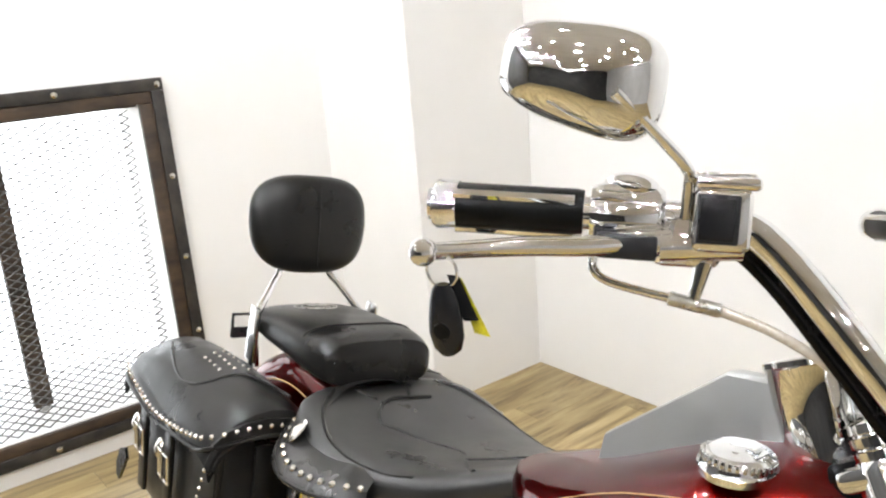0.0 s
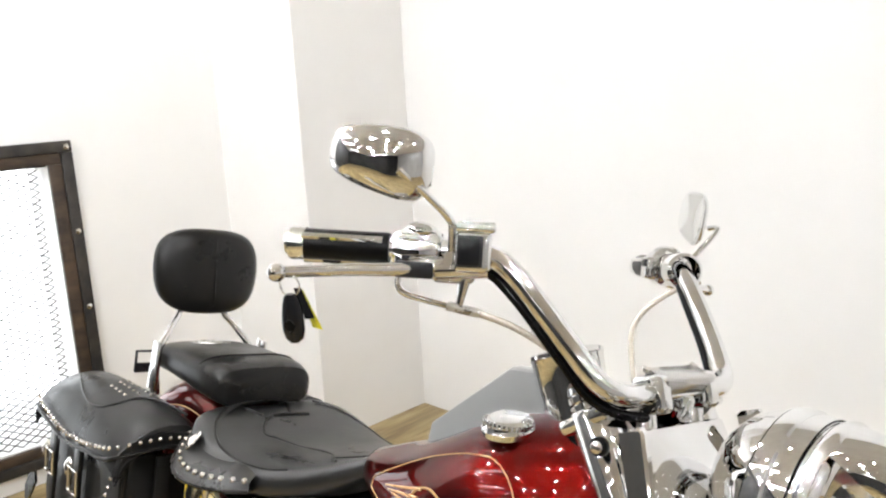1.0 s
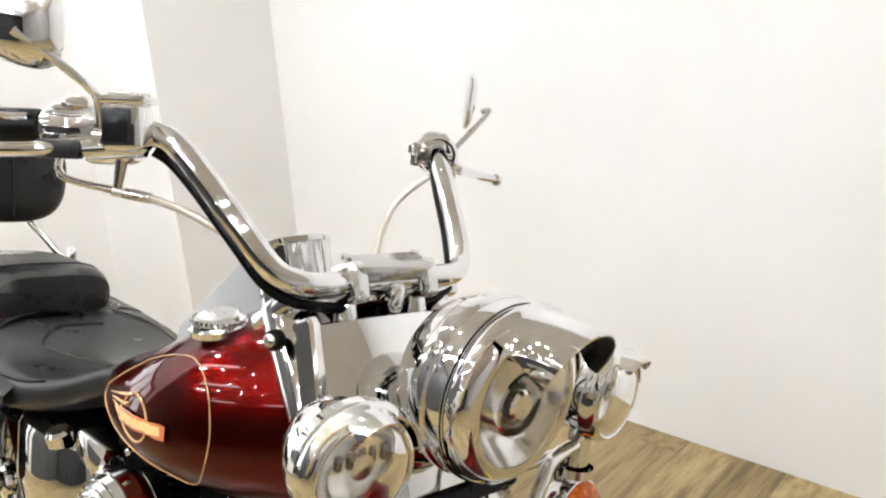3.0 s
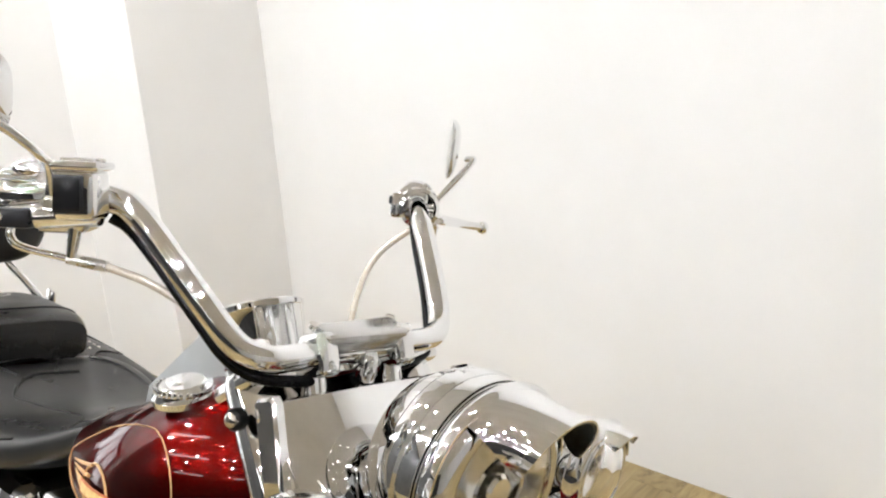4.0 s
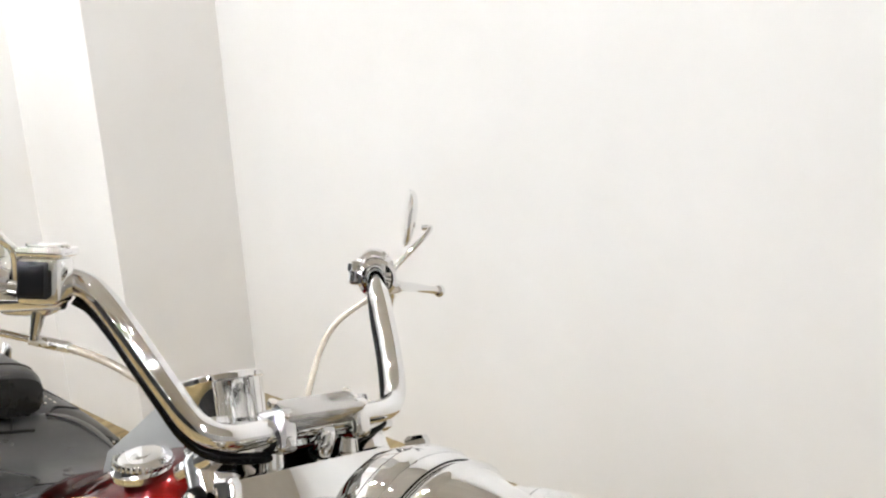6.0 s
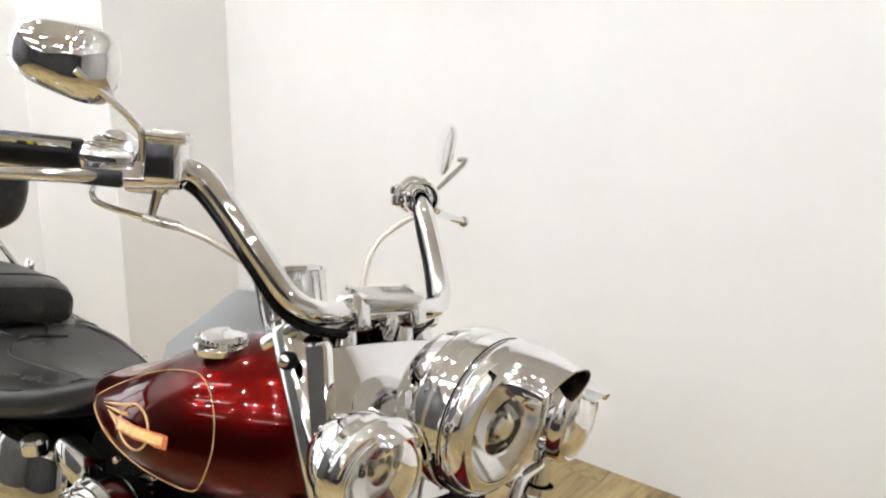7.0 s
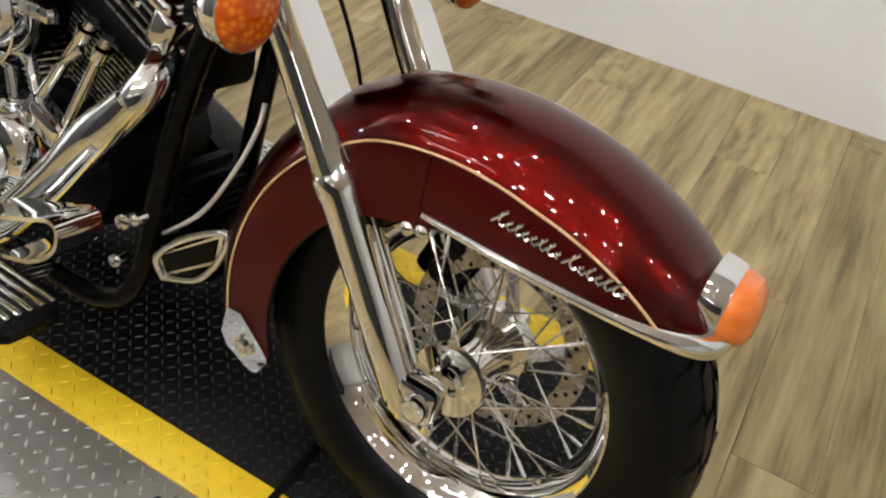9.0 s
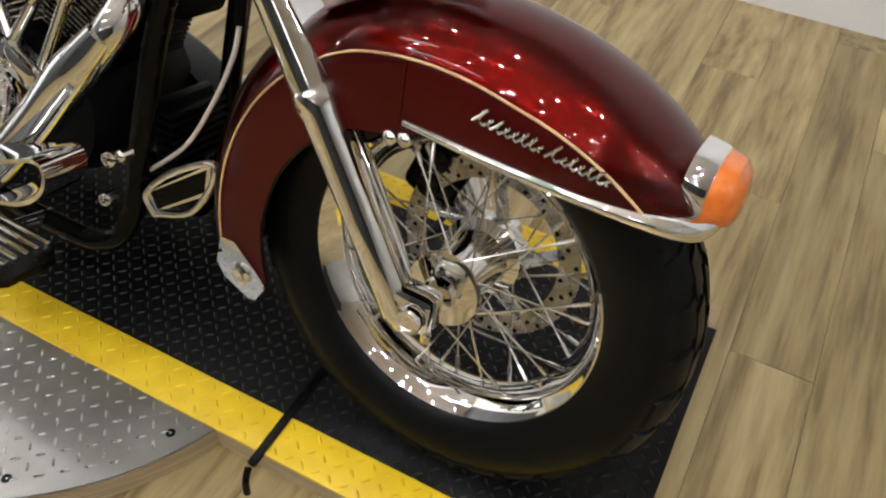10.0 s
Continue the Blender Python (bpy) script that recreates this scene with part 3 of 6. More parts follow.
arms = [tube([HUB + Vector((0.05 * math.cos(a), 0.068, 0.05 * math.sin(a))), HUB + Vector((0.110 * math.cos(a + 0.35), 0.072, 0.110 * math.sin(a + 0.35)))], [0.011, 0.009], 8, False) for a in [2 * math.pi * k / 5 for k in range(5)]]
part("disc_carrier", join(*arms, lathe([(0.060, 0.0), (0.060, 0.06), (0.070, 0.062), (0.072, 0.0)], HUB, (0, 1, 0), 32)), satin, wheel, "polished disc carrier")
dots = []
for k in range(60):
    a = 2 * math.pi * k / 60
    r = (0.114, 0.124, 0.134)[k % 3]
    for s in (-1, 1):
        dots.append(lathe([(0, 0.0038), (0.0004, 0.0036), (0.0004, 0.0)], HUB + Vector((r * math.cos(a), 0.073 + s * 0.0027, r * math.sin(a))), (0, s, 0), 8))
tagged(part("disc_drilling", join(*dots), black_gloss, wheel), kind="stuff")

part("brake_caliper", join(box((-0.105, 0.092, 0.395), (0.085, 0.040, 0.110), 0.016, Matrix.Rotation(0.35, 4, "Y"), 3), lathe([(0.0, 0.018), (0.008, 0.018), (0.010, 0.0)], (-0.100, 0.072, 0.418), (0, -1, 0), 20), lathe([(0.0, 0.018), (0.008, 0.018), (0.010, 0.0)], (-0.110, 0.072, 0.375), (0, -1, 0), 20)), black_gloss, bike, "black two-piston brake caliper")

# front fork: the legs slope back at the rake
RAKE = radians(32.5)
UP = Vector((-math.sin(RAKE), 0, math.cos(RAKE)))


def leg(z, y):
    """A point of the fork leg's middle line."""
    return Vector((-0.040 - math.tan(RAKE) * (z - 0.315), y, z))


FY = 0.112
for s in (-1, 1):
    y = s * FY
    slider = part("fork_slider", lathe([(-0.045, 0.0), (-0.045, 0.020), (-0.03, 0.0265), (0.10, 0.026), (0.235, 0.027), (0.245, 0.0295), (0.262, 0.0295), (0.266, 0.028), (0.270, 0.0255)], leg(0.325, y), UP, 40), rim_chrome, bike, "polished chrome fork slider")
    part("axle_clamp", join(box(tuple(HUB + Vector((-0.008, y, 0.0))), (0.062, 0.040, 0.058), 0.012), lathe([(-0.022, 0.017), (0.018, 0.020), (0.02, 0.0)], HUB + Vector((0, y, 0)), (0, s, 0), 24)), chrome, slider, "chrome axle clamp")
    part("axle_nut", lathe([(0.018, 0.019), (0.032, 0.019), (0.037, 0.016), (0.038, 0.011), (0.036, 0.010), (0.036, 0.0)], HUB + Vector((0, y, 0)), (0, s, 0), 24), chrome, slider)
    if s < 0:
        for k in (0, 1):
            part("pinch_bolt", lathe([(0, 0.007), (0.012, 0.007), (0.013, 0)], HUB + Vector((0.018 - 0.04 * k, y - 0.012, -0.036)), (0, 0, 1), 6), steel, slider)
    part("fork_tube", tube([leg(0.545, y), leg(0.785, y)], 0.0268, 28, False), rim_chrome, bike, "bright chrome fork tube")
    part("fork_cover", lathe([(0.0, 0.026), (0.0, 0.0335), (0.03, 0.035), (0.26, 0.035), (0.268, 0.031)], leg(0.78, y), UP, 32), chrome, bike, "upper chrome fork cover")
    part("fork_cap", lathe([(-0.012, 0.027), (-0.011, 0.0305), (-0.003, 0.0305), (-0.002, 0.027), (0.0, 0.0265), (0.001, 0.030), (0.009, 0.030), (0.010, 0.0265), (0.012, 0.026), (0.013, 0.0295), (0.021, 0.0295), (0.022, 0.026), (0.024, 0.0255), (0.025, 0.028), (0.033, 0.027), (0.036, 0.022), (0.037, 0.0)], leg(1.005, y), UP, 28), chrome, bike, "ribbed chrome fork cap")
    # flat deflector beside each leg
    upper = [[leg(z, y) + Vector((fwd + o, a, 0)) for z, a in ((0.775, -0.022), (0.775, 0.020), (0.70, 0.031), (0.64, 0.039), (0.578, 0.044), (0.572, 0.040), (0.572, 0.0), (0.64, -0.012))] for fwd, o in ((0.026, 0.0), (0.031, 0.002))]
    part("fork_deflector", loft(upper), chrome, bike, "tapered chrome deflector ahead of the leg")
    # a bright half-round flange runs on down the slider's inner front to the axle
    lower = []
    for z, w0, w1 in ((0.572, 0.010, 0.041), (0.50, 0.010, 0.040), (0.43, 0.010, 0.038), (0.375, 0.010, 0.034), (0.345, 0.012, 0.026)):
        lower.append([leg(z, y) + Vector((0.008 + 0.020 * math.sin(q), (w0 + w1) / 2 - (w1 - w0) / 2 * math.cos(q), 0)) for q in [math.pi * k / 10 for k in range(11)]])
    part("slider_flange", loft(lower), rim_chrome, slider, "bright half-round chrome flange along the slider")

# triple trees and sheet between the legs
part("lower_tree", box(tuple(leg(0.775, 0) + Vector((0.0, 0, 0))), (0.075, 0.30, 0.036), 0.012, Matrix.Rotation(-RAKE, 4, "Y")), black_gloss, bike, "black lower fork bridge")
part("upper_tree", box(tuple(leg(0.995, 0)), (0.085, 0.29, 0.022), 0.008, Matrix.Rotation(-RAKE, 4, "Y")), chrome, bike, "chrome upper fork bridge")
rings = []
for z, half, ahead in ((0.795, 0.10, 0.045), (0.84, 0.105, 0.062), (0.90, 0.112, 0.07), (0.955, 0.125, 0.066), (0.985, 0.132, 0.058)):
    c = leg(z, 0)
    ring = []
    for k in range(13):
        f = -1 + 2 * k / 12
        ring.append(c + Vector((ahead * (1 - 0.35 * f * f), half * f, 0.01 * (1 - f * f))))
    for k in range(12, -1, -1):
        f = -1 + 2 * k / 12
        ring.append(c + Vector((ahead * (1 - 0.35 * f * f) - 0.006, half * f, 0.01 * (1 - f * f))))
    rings.append(ring)
part("nacelle_panel", loft(rings), chrome, bike, "smooth chrome sheet between the fork legs")
# black block, made wide so that the tank's front reflects something dark
part("neck_cover", join(box(tuple(leg(0.90, 0) + Vector((-0.045, 0, -0.02))), (0.07, 0.19, 0.25), 0.015, Matrix.Rotation(-RAKE, 4, "Y"))), black_gloss, bike, "black steering neck, widened to darken the tank's reflections")
for s in (-1, 1):
    panel = []
    for y, grow in ((0.142, 0.0), (0.151, 0.0), (0.154, -0.004)):
        panel.append([(x, s * y, z) for x, z in ((-0.412 - grow, 0.996), (-0.406, 1.003 + grow), (-0.382, 1.012 + grow), (-0.374 + grow, 1.006), (-0.318 + grow, 0.822), (-0.322, 0.812 - grow), (-0.342, 0.804 - grow), (-0.350 - grow, 0.810))])
    part("fork_panel", loft(panel), chrome, bike, "chrome side panel of the lamp nacelle")
part("neck_bolt", lathe([(-0.010, 0.0125), (-0.001, 0.0125), (0.001, 0.011), (0.0015, 0)], (-0.428, -0.166, 0.976), (0.25, -1, 0.1), 28), rubber, bike, "round black bung with a bright screw")
part("neck_screw", lathe([(0.0, 0.0085), (0.005, 0.008), (0.007, 0.005), (0.007, 0)], (-0.428, -0.166, 0.976), (0.25, -1, 0.1), 12), stud_metal, bike)

def sized(profile, k):
    return [(u * k, r * k) for u, r in profile]


# headlamp with visor
HL = Vector((-0.210, 0.015, 0.943))
HD = Vector((1, 0, -0.07)).normalized()
HS = 0.92  # the shell against a seven-inch lamp
lamp = part("headlamp", lathe(sized([(-0.155, 0.0), (-0.152, 0.040), (-0.140, 0.070), (-0.118, 0.093), (-0.095, 0.105), (-0.076, 0.1105), (-0.074, 0.1145), (-0.060, 0.1175), (-0.050, 0.1180), (-0.047, 0.1145), (-0.034, 0.1160), (-0.022, 0.1155), (-0.019, 0.1120), (-0.010, 0.1120), (-0.002, 0.109), (0.008, 0.101), (0.013, 0.092), (0.012, 0.083)], HS), HL, HD, 72), chrome, bike, "large chrome headlamp shell with a stepped trim ring")
part("reflector", lathe(sized([(0.010, 0.083), (-0.004, 0.075), (-0.03, 0.055), (-0.045, 0.03), (-0.05, 0.0)], HS), HL, HD, 48), reflector, lamp)
part("lens", lathe(sized([(0.010, 0.0835), (0.018, 0.075), (0.026, 0.05), (0.030, 0.02), (0.0305, 0.0), (0.0275, 0.0), (0.0265, 0.02), (0.022, 0.05), (0.014, 0.073), (0.007, 0.0825)], HS), HL, HD, 48), glass, lamp, "clear domed glass lens")
part("bulb_shield", lathe(sized([(-0.03, 0.0), (-0.03, 0.018), (0.002, 0.020), (0.006, 0.016), (0.007, 0)], HS), HL + Vector((0, 0, -0.006)), HD, 32), reflector, lamp)
part("reflector_ring", lathe(sized([(-0.035, 0.043), (0.003, 0.043), (0.006, 0.0405), (0.003, 0.038), (-0.035, 0.038)], HS), HL + Vector((0, 0, -0.006)), HD, 40), chrome, lamp, "bright ring round the bulb")


def visor(centre, d, r, reach, spread, drop=0.25):
    """A peaked visor over a round lamp: long at the top, running out at its sides."""
    d, u, v = frame_of(d)
    if v.z < 0:
        v = -v
    skins = []
    for side in (0.0, 0.0025):
        rows = []
        for i in range(9):
            f = i / 8
            row = []
            for k in range(25):
                g = -1 + 2 * k / 24
                a = radians(spread * g)
                long = 0.004 + reach * math.cos(min(abs(g) * spread / 46.0, 1.0) * math.pi / 2)
                rr = r + side + 0.006 * math.sin(math.pi * f) * (1 - g * g) - 0.006 * f * f * max(1 - abs(g) * spread / 46.0, 0.0)
                row.append(Vector(centre) + d * (-0.012 + (0.012 + long) * f) + (u * math.sin(a) + v * math.cos(a)) * rr)
            rows.append(row)
        skins.append(rows)
    a, b = skins
    lip = loft([a[-1], b[-1]], False, False)
    sides = loft([[q[0] for q in a], [q[0] for q in b]], False, False), loft([[q[-1] for q in a], [q[-1] for q in b]], False, False)
    return join(loft(a, False, False), loft(b, False, False), lip, *sides)


def peak(centre, d, r, reach, spread, tip, curl=78):
    """The tongue of a visor: as wide as its ring at the root, rolled tighter towards a rounded tip."""
    d, u, v = frame_of(d)
    if v.z < 0:
        v = -v
    skins = []
    for side in (0.0, 0.002):
        rows = []
        for i in range(11):
            f = i / 10
            row = []
            for k in range(29):
                g = -1 + 2 * k / 28
                a, b = radians(spread * g), radians(curl * g)
                root = (u * math.sin(a) + v * math.cos(a)) * (r + side)
                end = v * (r - tip - 0.002) + (u * math.sin(b) + v * math.cos(b)) * (tip + side)
                e = f * f * (3 - 2 * f)
                row.append(Vector(centre) + d * (-0.006 + (0.006 + reach * (1 - 0.30 * abs(g) ** 2)) * f) + root.lerp(end, e))
            rows.append(row)
        skins.append(rows)
    a, b = skins
    edges = [loft([a[-1], b[-1]], False, False)] + [loft([[q[k] for q in a], [q[k] for q in b]], False, False) for k in (0, -1)]
    return join(loft(a, False, False), loft(b, False, False), *edges)


# thin black bands: the darkness of the grooves is put in as colour
for off, r in ((-0.0690, 0.1030), (-0.0190, 0.1046)):
    part("groove_band", lathe([(off - 0.0012, r), (off - 0.0010, r + 0.0012), (off + 0.0010, r + 0.0012), (off + 0.0012, r)], HL, HD, 72), black_gloss, lamp, "black band for the dark groove between the rings")
part("visor", join(visor(HL, HD, 0.1035, 0.010, 84), peak(HL, HD, 0.1048, 0.090, 40, 0.046, 104)), chrome, lamp, "peaked chrome visor")
# black inner skin: the darkness under the peak is put in as colour
part("visor_dark_skin", peak(HL, HD, 0.1022, 0.088, 39, 0.0435, 103), black_gloss, lamp, "black skin for the visor's dark underside")
part("lamp_mount", join(tube([HL + Vector((-0.1, 0, -0.07)), HL + Vector((-0.12, 0, -0.12))], 0.02, 14, False), box(tuple(HL + Vector((-0.13, 0, -0.125))), (0.06, 0.2, 0.02), 0.006)), chrome, lamp)

# passing lamps on the lamp bar
PS = 0.81
for s in (-1, 1):
    c = Vector((-0.203, s * 0.207 - 0.006, 0.915))
    d = Vector((1, 0.12 * s - 0.02, -0.07)).normalized()
    p = part("passing_lamp", lathe(sized([(-0.118, 0.0), (-0.115, 0.026), (-0.100, 0.049), (-0.078, 0.063), (-0.055, 0.070), (-0.036, 0.0735), (-0.034, 0.0770), (-0.020, 0.0775), (-0.016, 0.0745), (-0.008, 0.0740), (0.0, 0.0705), (0.005, 0.066), (0.006, 0.0605)], PS), c, d, 56), chrome, bike, "round chrome passing lamp")
    part("reflector", lathe(sized([(0.002, 0.061), (-0.015, 0.052), (-0.03, 0.03), (-0.034, 0.0)], PS), c, d, 40), reflector, p)
    part("lens", lathe(sized([(0.003, 0.061), (0.010, 0.052), (0.016, 0.03), (0.018, 0.0), (0.0155, 0.0), (0.0135, 0.03), (0.0075, 0.051), (0.0, 0.0605)], PS), c, d, 40), glass, p, "clear glass lens")
    part("bulb_shield", lathe([(-0.010, 0.0), (-0.010, 0.012), (0.0, 0.013), (0.002, 0.0)], c + Vector((0, 0, 0.004)), d, 20), reflector, p)
    # black band again, for the groove's darkness behind the ring
    part("groove_band", lathe(sized([(-0.0370, 0.0735), (-0.0366, 0.0755), (-0.0340, 0.0755), (-0.0336, 0.0735)], PS), c, d, 56), black_gloss, p, "black band for the dark groove behind the ring")
    part("lens_rim", lathe(sized([(0.001, 0.0655), (0.006, 0.0655), (0.0075, 0.063), (0.006, 0.0600), (0.001, 0.0600)], PS), c, d, 48), chrome, p, "chrome lens rim")
    for q in range(5):
        part("lamp_vane", box(tuple(c + Vector((-0.003, 0.027 - 0.0135 * q, 0.013))), (0.007, 0.0075, 0.020 - 0.002 * abs(q - 2)), 0.003), disc_steel, p, "grey vane inside the lamp")
    part("visor", join(visor(c, d, 0.0602, 0.005, 80), peak(c, d, 0.0622, 0.034, 26, 0.022)), chrome, p, "short peaked chrome visor")
    part("stem", join(tube([c + Vector((-0.045, 0, -0.048)), c + Vector((-0.045, 0, -0.120))], 0.016, 16, False), lathe([(-0.006, 0.024), (0.006, 0.024), (0.008, 0.0)], c + Vector((-0.045, 0, -0.112)), (0, 0, -1), 20)), chrome, p)
bar = [(-0.30, -0.15, 0.800), (-0.262, -0.212, 0.828), (-0.232, -0.206, 0.845), (-0.217, -0.180, 0.840), (-0.215, -0.150, 0.824), (-0.214, -0.120, 0.809), (-0.213, -0.085, 0.801), (-0.212, 0.0, 0.797), (-0.213, 0.050, 0.798), (-0.214, 0.072, 0.806), (-0.216, 0.086, 0.828), (-0.222, 0.108, 0.846), (-0.235, 0.17, 0.848), (-0.265, 0.205, 0.822), (-0.30, 0.15, 0.800)]
part("lamp_bar", tube(bar, 0.0088, 14), chrome, bike, "bent chrome lamp bar")
for s in (-1, 1):
    c = Vector((-0.252, s * 0.222, 0.738))
    sig = part("turn_signal", lathe([(-0.046, 0.0), (-0.044, 0.014), (-0.036, 0.032), (-0.018, 0.043), (0.0, 0.0455), (0.004, 0.0448), (0.005, 0.042)], c, (1, 0, 0.02), 40), chrome, bike, "round chrome turn signal")
    part("lens", lathe([(0.002, 0.0436), (0.011, 0.041), (0.019, 0.032), (0.024, 0.016), (0.025, 0.0)], c, (1, 0, 0.02), 40), amber, sig, "amber plastic lens")
    part("bracket", join(tube([c + Vector((-0.03, 0, 0.035)), c + Vector((-0.035, -s * 0.005, 0.065)), c + Vector((-0.02, -s * 0.015, 0.08))], 0.011, 12), box(tuple(c + Vector((-0.03, -s * 0.02, 0.065))), (0.03, 0.05, 0.02), 0.006)), chrome, sig)
part("brake_hose", tube([(-0.31, -0.17, 0.762), (-0.275, -0.13, 0.752), (-0.275, -0.06, 0.752), (-0.31, -0.02, 0.768)], 0.0035, 8), rubber, bike)
part("lamp_wire", tube([(-0.345, -0.06, 0.752), (-0.300, -0.05, 0.735), (-0.285, -0.03, 0.725), (-0.275, -0.02, 0.700), (-0.265, 0.0, 0.650), (-0.258, 0.02, 0.595), (-0.25, 0.03, 0.565)], 0.0028, 8), rubber, bike)

# front fender
FC, FR = Vector((-0.015, 0, 0.305)), 0.392
FW = 0.105


def fender_low(th):
    z = 0.238 / max(math.sin(th), 0.02) if th < radians(98) else 0.236
    if th > radians(98):
        z = 0.236 + 0.018 * math.sin((th - radians(98)) / radians(100) * math.pi / 2)
    return min(z, FR - 0.03)


def fender_top(th):
    """The crown's radius: a little flatter over the front."""
    f = (math.degrees(th) - 38.5) / 75
    return FR - (0.013 * math.sin(math.pi * f) if 0 < f < 1 else 0.0)


def fender_stripe(th):
    """Where the crown's paint meets the side panel, drawn outwards towards the nose."""
    return fender_top(th) - 0.060 + 0.020 * min(max((76 - math.degrees(th)) / 36, 0.0), 1.0)


rows = []
N = 64
t0, t1 = radians(38.5), radians(199)
for i in range(N + 1):
    th = t0 + (t1 - t0) * i / N
    lo = fender_low(th)
    fr, edge = fender_top(th), fender_stripe(th)
    deep = (fr - edge) / 0.060
    prof = [(0.0, fr), (0.022, fr - 0.0015 * deep), (0.045, fr - 0.007 * deep), (0.066, fr - 0.017 * deep), (0.083, fr - 0.030 * deep), (0.095, fr - 0.045 * deep), (0.102, edge)]
    # the front end is drawn in to a rounded nose
    nose = max(0.0, 1 - i / 9)
    half = [(y * (1 - 0.55 * nose**2), max(r, lo)) for y, r in prof]
    side_lo = min(lo, edge)
    for k in range(1, 6):
        half.append(((FW + 0.002 * k / 5) * (1 - 0.55 * nose**2), max(edge + (side_lo - edge) * k / 5, lo)))
    full = [(-y, r) for y, r in reversed(half)] + half[1:]
    rows.append([FC + Vector((r * math.cos(th), y, r * math.sin(th))) for y, r in full])
outer = loft(rows, False, False)
inner_rows = [[FC + (p - FC) * 0.988 + Vector((0, -p.y * 0.02, 0)) for p in r] for r in rows]
inner = loft(inner_rows, False, False)
n_ac = len(rows[0])
slots = []
for i in range(N):
    for j in range(n_ac - 1):
        slots.append(1 if (j < 5 or j >= n_ac - 6) else 0)
edges = join(loft([[r[0] for r in rows], [r[0] for r in inner_rows]], False, False), loft([[r[-1] for r in rows], [r[-1] for r in inner_rows]], False, False), loft([rows[0], inner_rows[0]], False, False), loft([rows[-1], inner_rows[-1]], False, False))
shape = join(outer, inner, edges)
slots += [2] * (len(shape[1]) - len(slots))
fender = part("front_fender", shape, [red, maroon, black_gloss], bike, "deep candy red fender with maroon side panels", slots=slots, sharp=50)
for s in (-1, 1):
    stripe = [FC + Vector(((fender_stripe(t) - 0.001) * math.cos(t), s * 0.1045, (fender_stripe(t) - 0.001) * math.sin(t))) for t in [radians(44 + (197 - 44) * k / 60) for k in range(61)]]
    part("pinstripe", tube(stripe, 0.0017, 6, False), gold, fender, "thin gold pinstripe")
    trim = [(-0.062, s * 0.111, 0.552), (0.05, s * 0.1115, 0.5465), (0.15, s * 0.111, 0.545), (0.215, s * 0.105, 0.545), (0.252, s * 0.085, 0.540), (0.272, s * 0.055, 0.534), (0.282, 0, 0.531)]
    part("trim_strip", tube(trim, [0.004, 0.0065, 0.0065, 0.0085, 0.013, 0.015, 0.015], 12), chrome, fender, "bright chrome trim strip")
    plate = []
    for off in (0.0, 0.003):
        ring = []
        for x, z in ((-0.338, 0.268), (-0.312, 0.270), (-0.262, 0.228), (-0.256, 0.212), (-0.272, 0.186), (-0.284, 0.183), (-0.330, 0.202), (-0.345, 0.222)):
            ring.append((x, s * (0.108 + off), z))
        plate.append(ring)
    tail = part("tail_plate", loft(plate), chrome, fender, "chrome plate on the fender's tail")
    part("plate_bolt", lathe([(0, 0.016), (0.004, 0.0165), (0.006, 0.011), (0.010, 0.010), (0.012, 0.0)], (-0.298, s * 0.111, 0.222), (0, s, 0), 20), stud_metal, tail)
    # script badge, drawn as a plain wavy chrome flourish
    random.seed(11)
    strokes, line, x = [], [], 0.020
    for k in range(15):
        if k == 8:
            strokes.append(tube(line, 0.0019, 6, False))
            line = []
            x += 0.004
        tall = 0.017 if k in (0, 8) else random.choice((0.0075, 0.009, 0.013))
        z0 = 0.585 - 0.10 * (x - 0.02)
        wide = 0.007 if k in (0, 8) else 0.0052
        for f, up in ((0.0, 0.0), (0.45, 0.5), (0.8, 1.0), (0.55, 0.85), (0.5, 0.3), (0.8, 0.0)):
            line.append((x + wide * 1.9 * f + 0.35 * tall * up, s * 0.1092, z0 + tall * up))
        x += wide * 1.9 + 0.0003
    strokes.append(tube(line, 0.0019, 6, False))
    part("script_badge", join(*strokes), chrome, fender, "chrome script badge drawn as plain loops")
    plate = [[(x, s * (0.1076 + o * math.sin(math.pi * (0.08 + 0.84 * k / 8))), z0 + (z1 - z0) * j / 4) for j in range(5)] for k, (x, z0, z1) in enumerate([(-0.178 + 0.0135 * q, 0.505 + 0.0035 * q, 0.583 + 0.0046 * q) for q in range(9)]) for o in (0.0012,)]
    brk = part("fender_bracket", loft([*plate, *[[(x, y - s * 0.004, z) for x, y, z in r] for r in reversed(plate)]], False, False, True), maroon, fender, "maroon bracket panel behind the fork leg")
    part("bracket_bolts", join(*[lathe([(0, 0.009), (0.006, 0.009), (0.009, 0.006), (0.010, 0)], (-0.075 + 0.02 * k, s * 0.112, 0.53 + 0.004 * k), (0, s, 0), 12) for k in (0, 1)]), stud_metal, brk)
light_rings = []
for k, (x, w2, z0, z1) in enumerate(((0.255, 0.050, 0.540, 0.598), (0.274, 0.050, 0.528, 0.601), (0.290, 0.046, 0.524, 0.598), (0.299, 0.036, 0.528, 0.587), (0.304, 0.018, 0.539, 0.570))):
    light_rings.append([(x, a * w2 * 2, (z0 + z1) / 2 + b * (z1 - z0)) for a, b in rounded(1, 1, 0.42, 5)])
tip = part("fender_tip_lamp", loft(light_rings), orange_lens, fender, "orange lens lamp on the fender's nose")
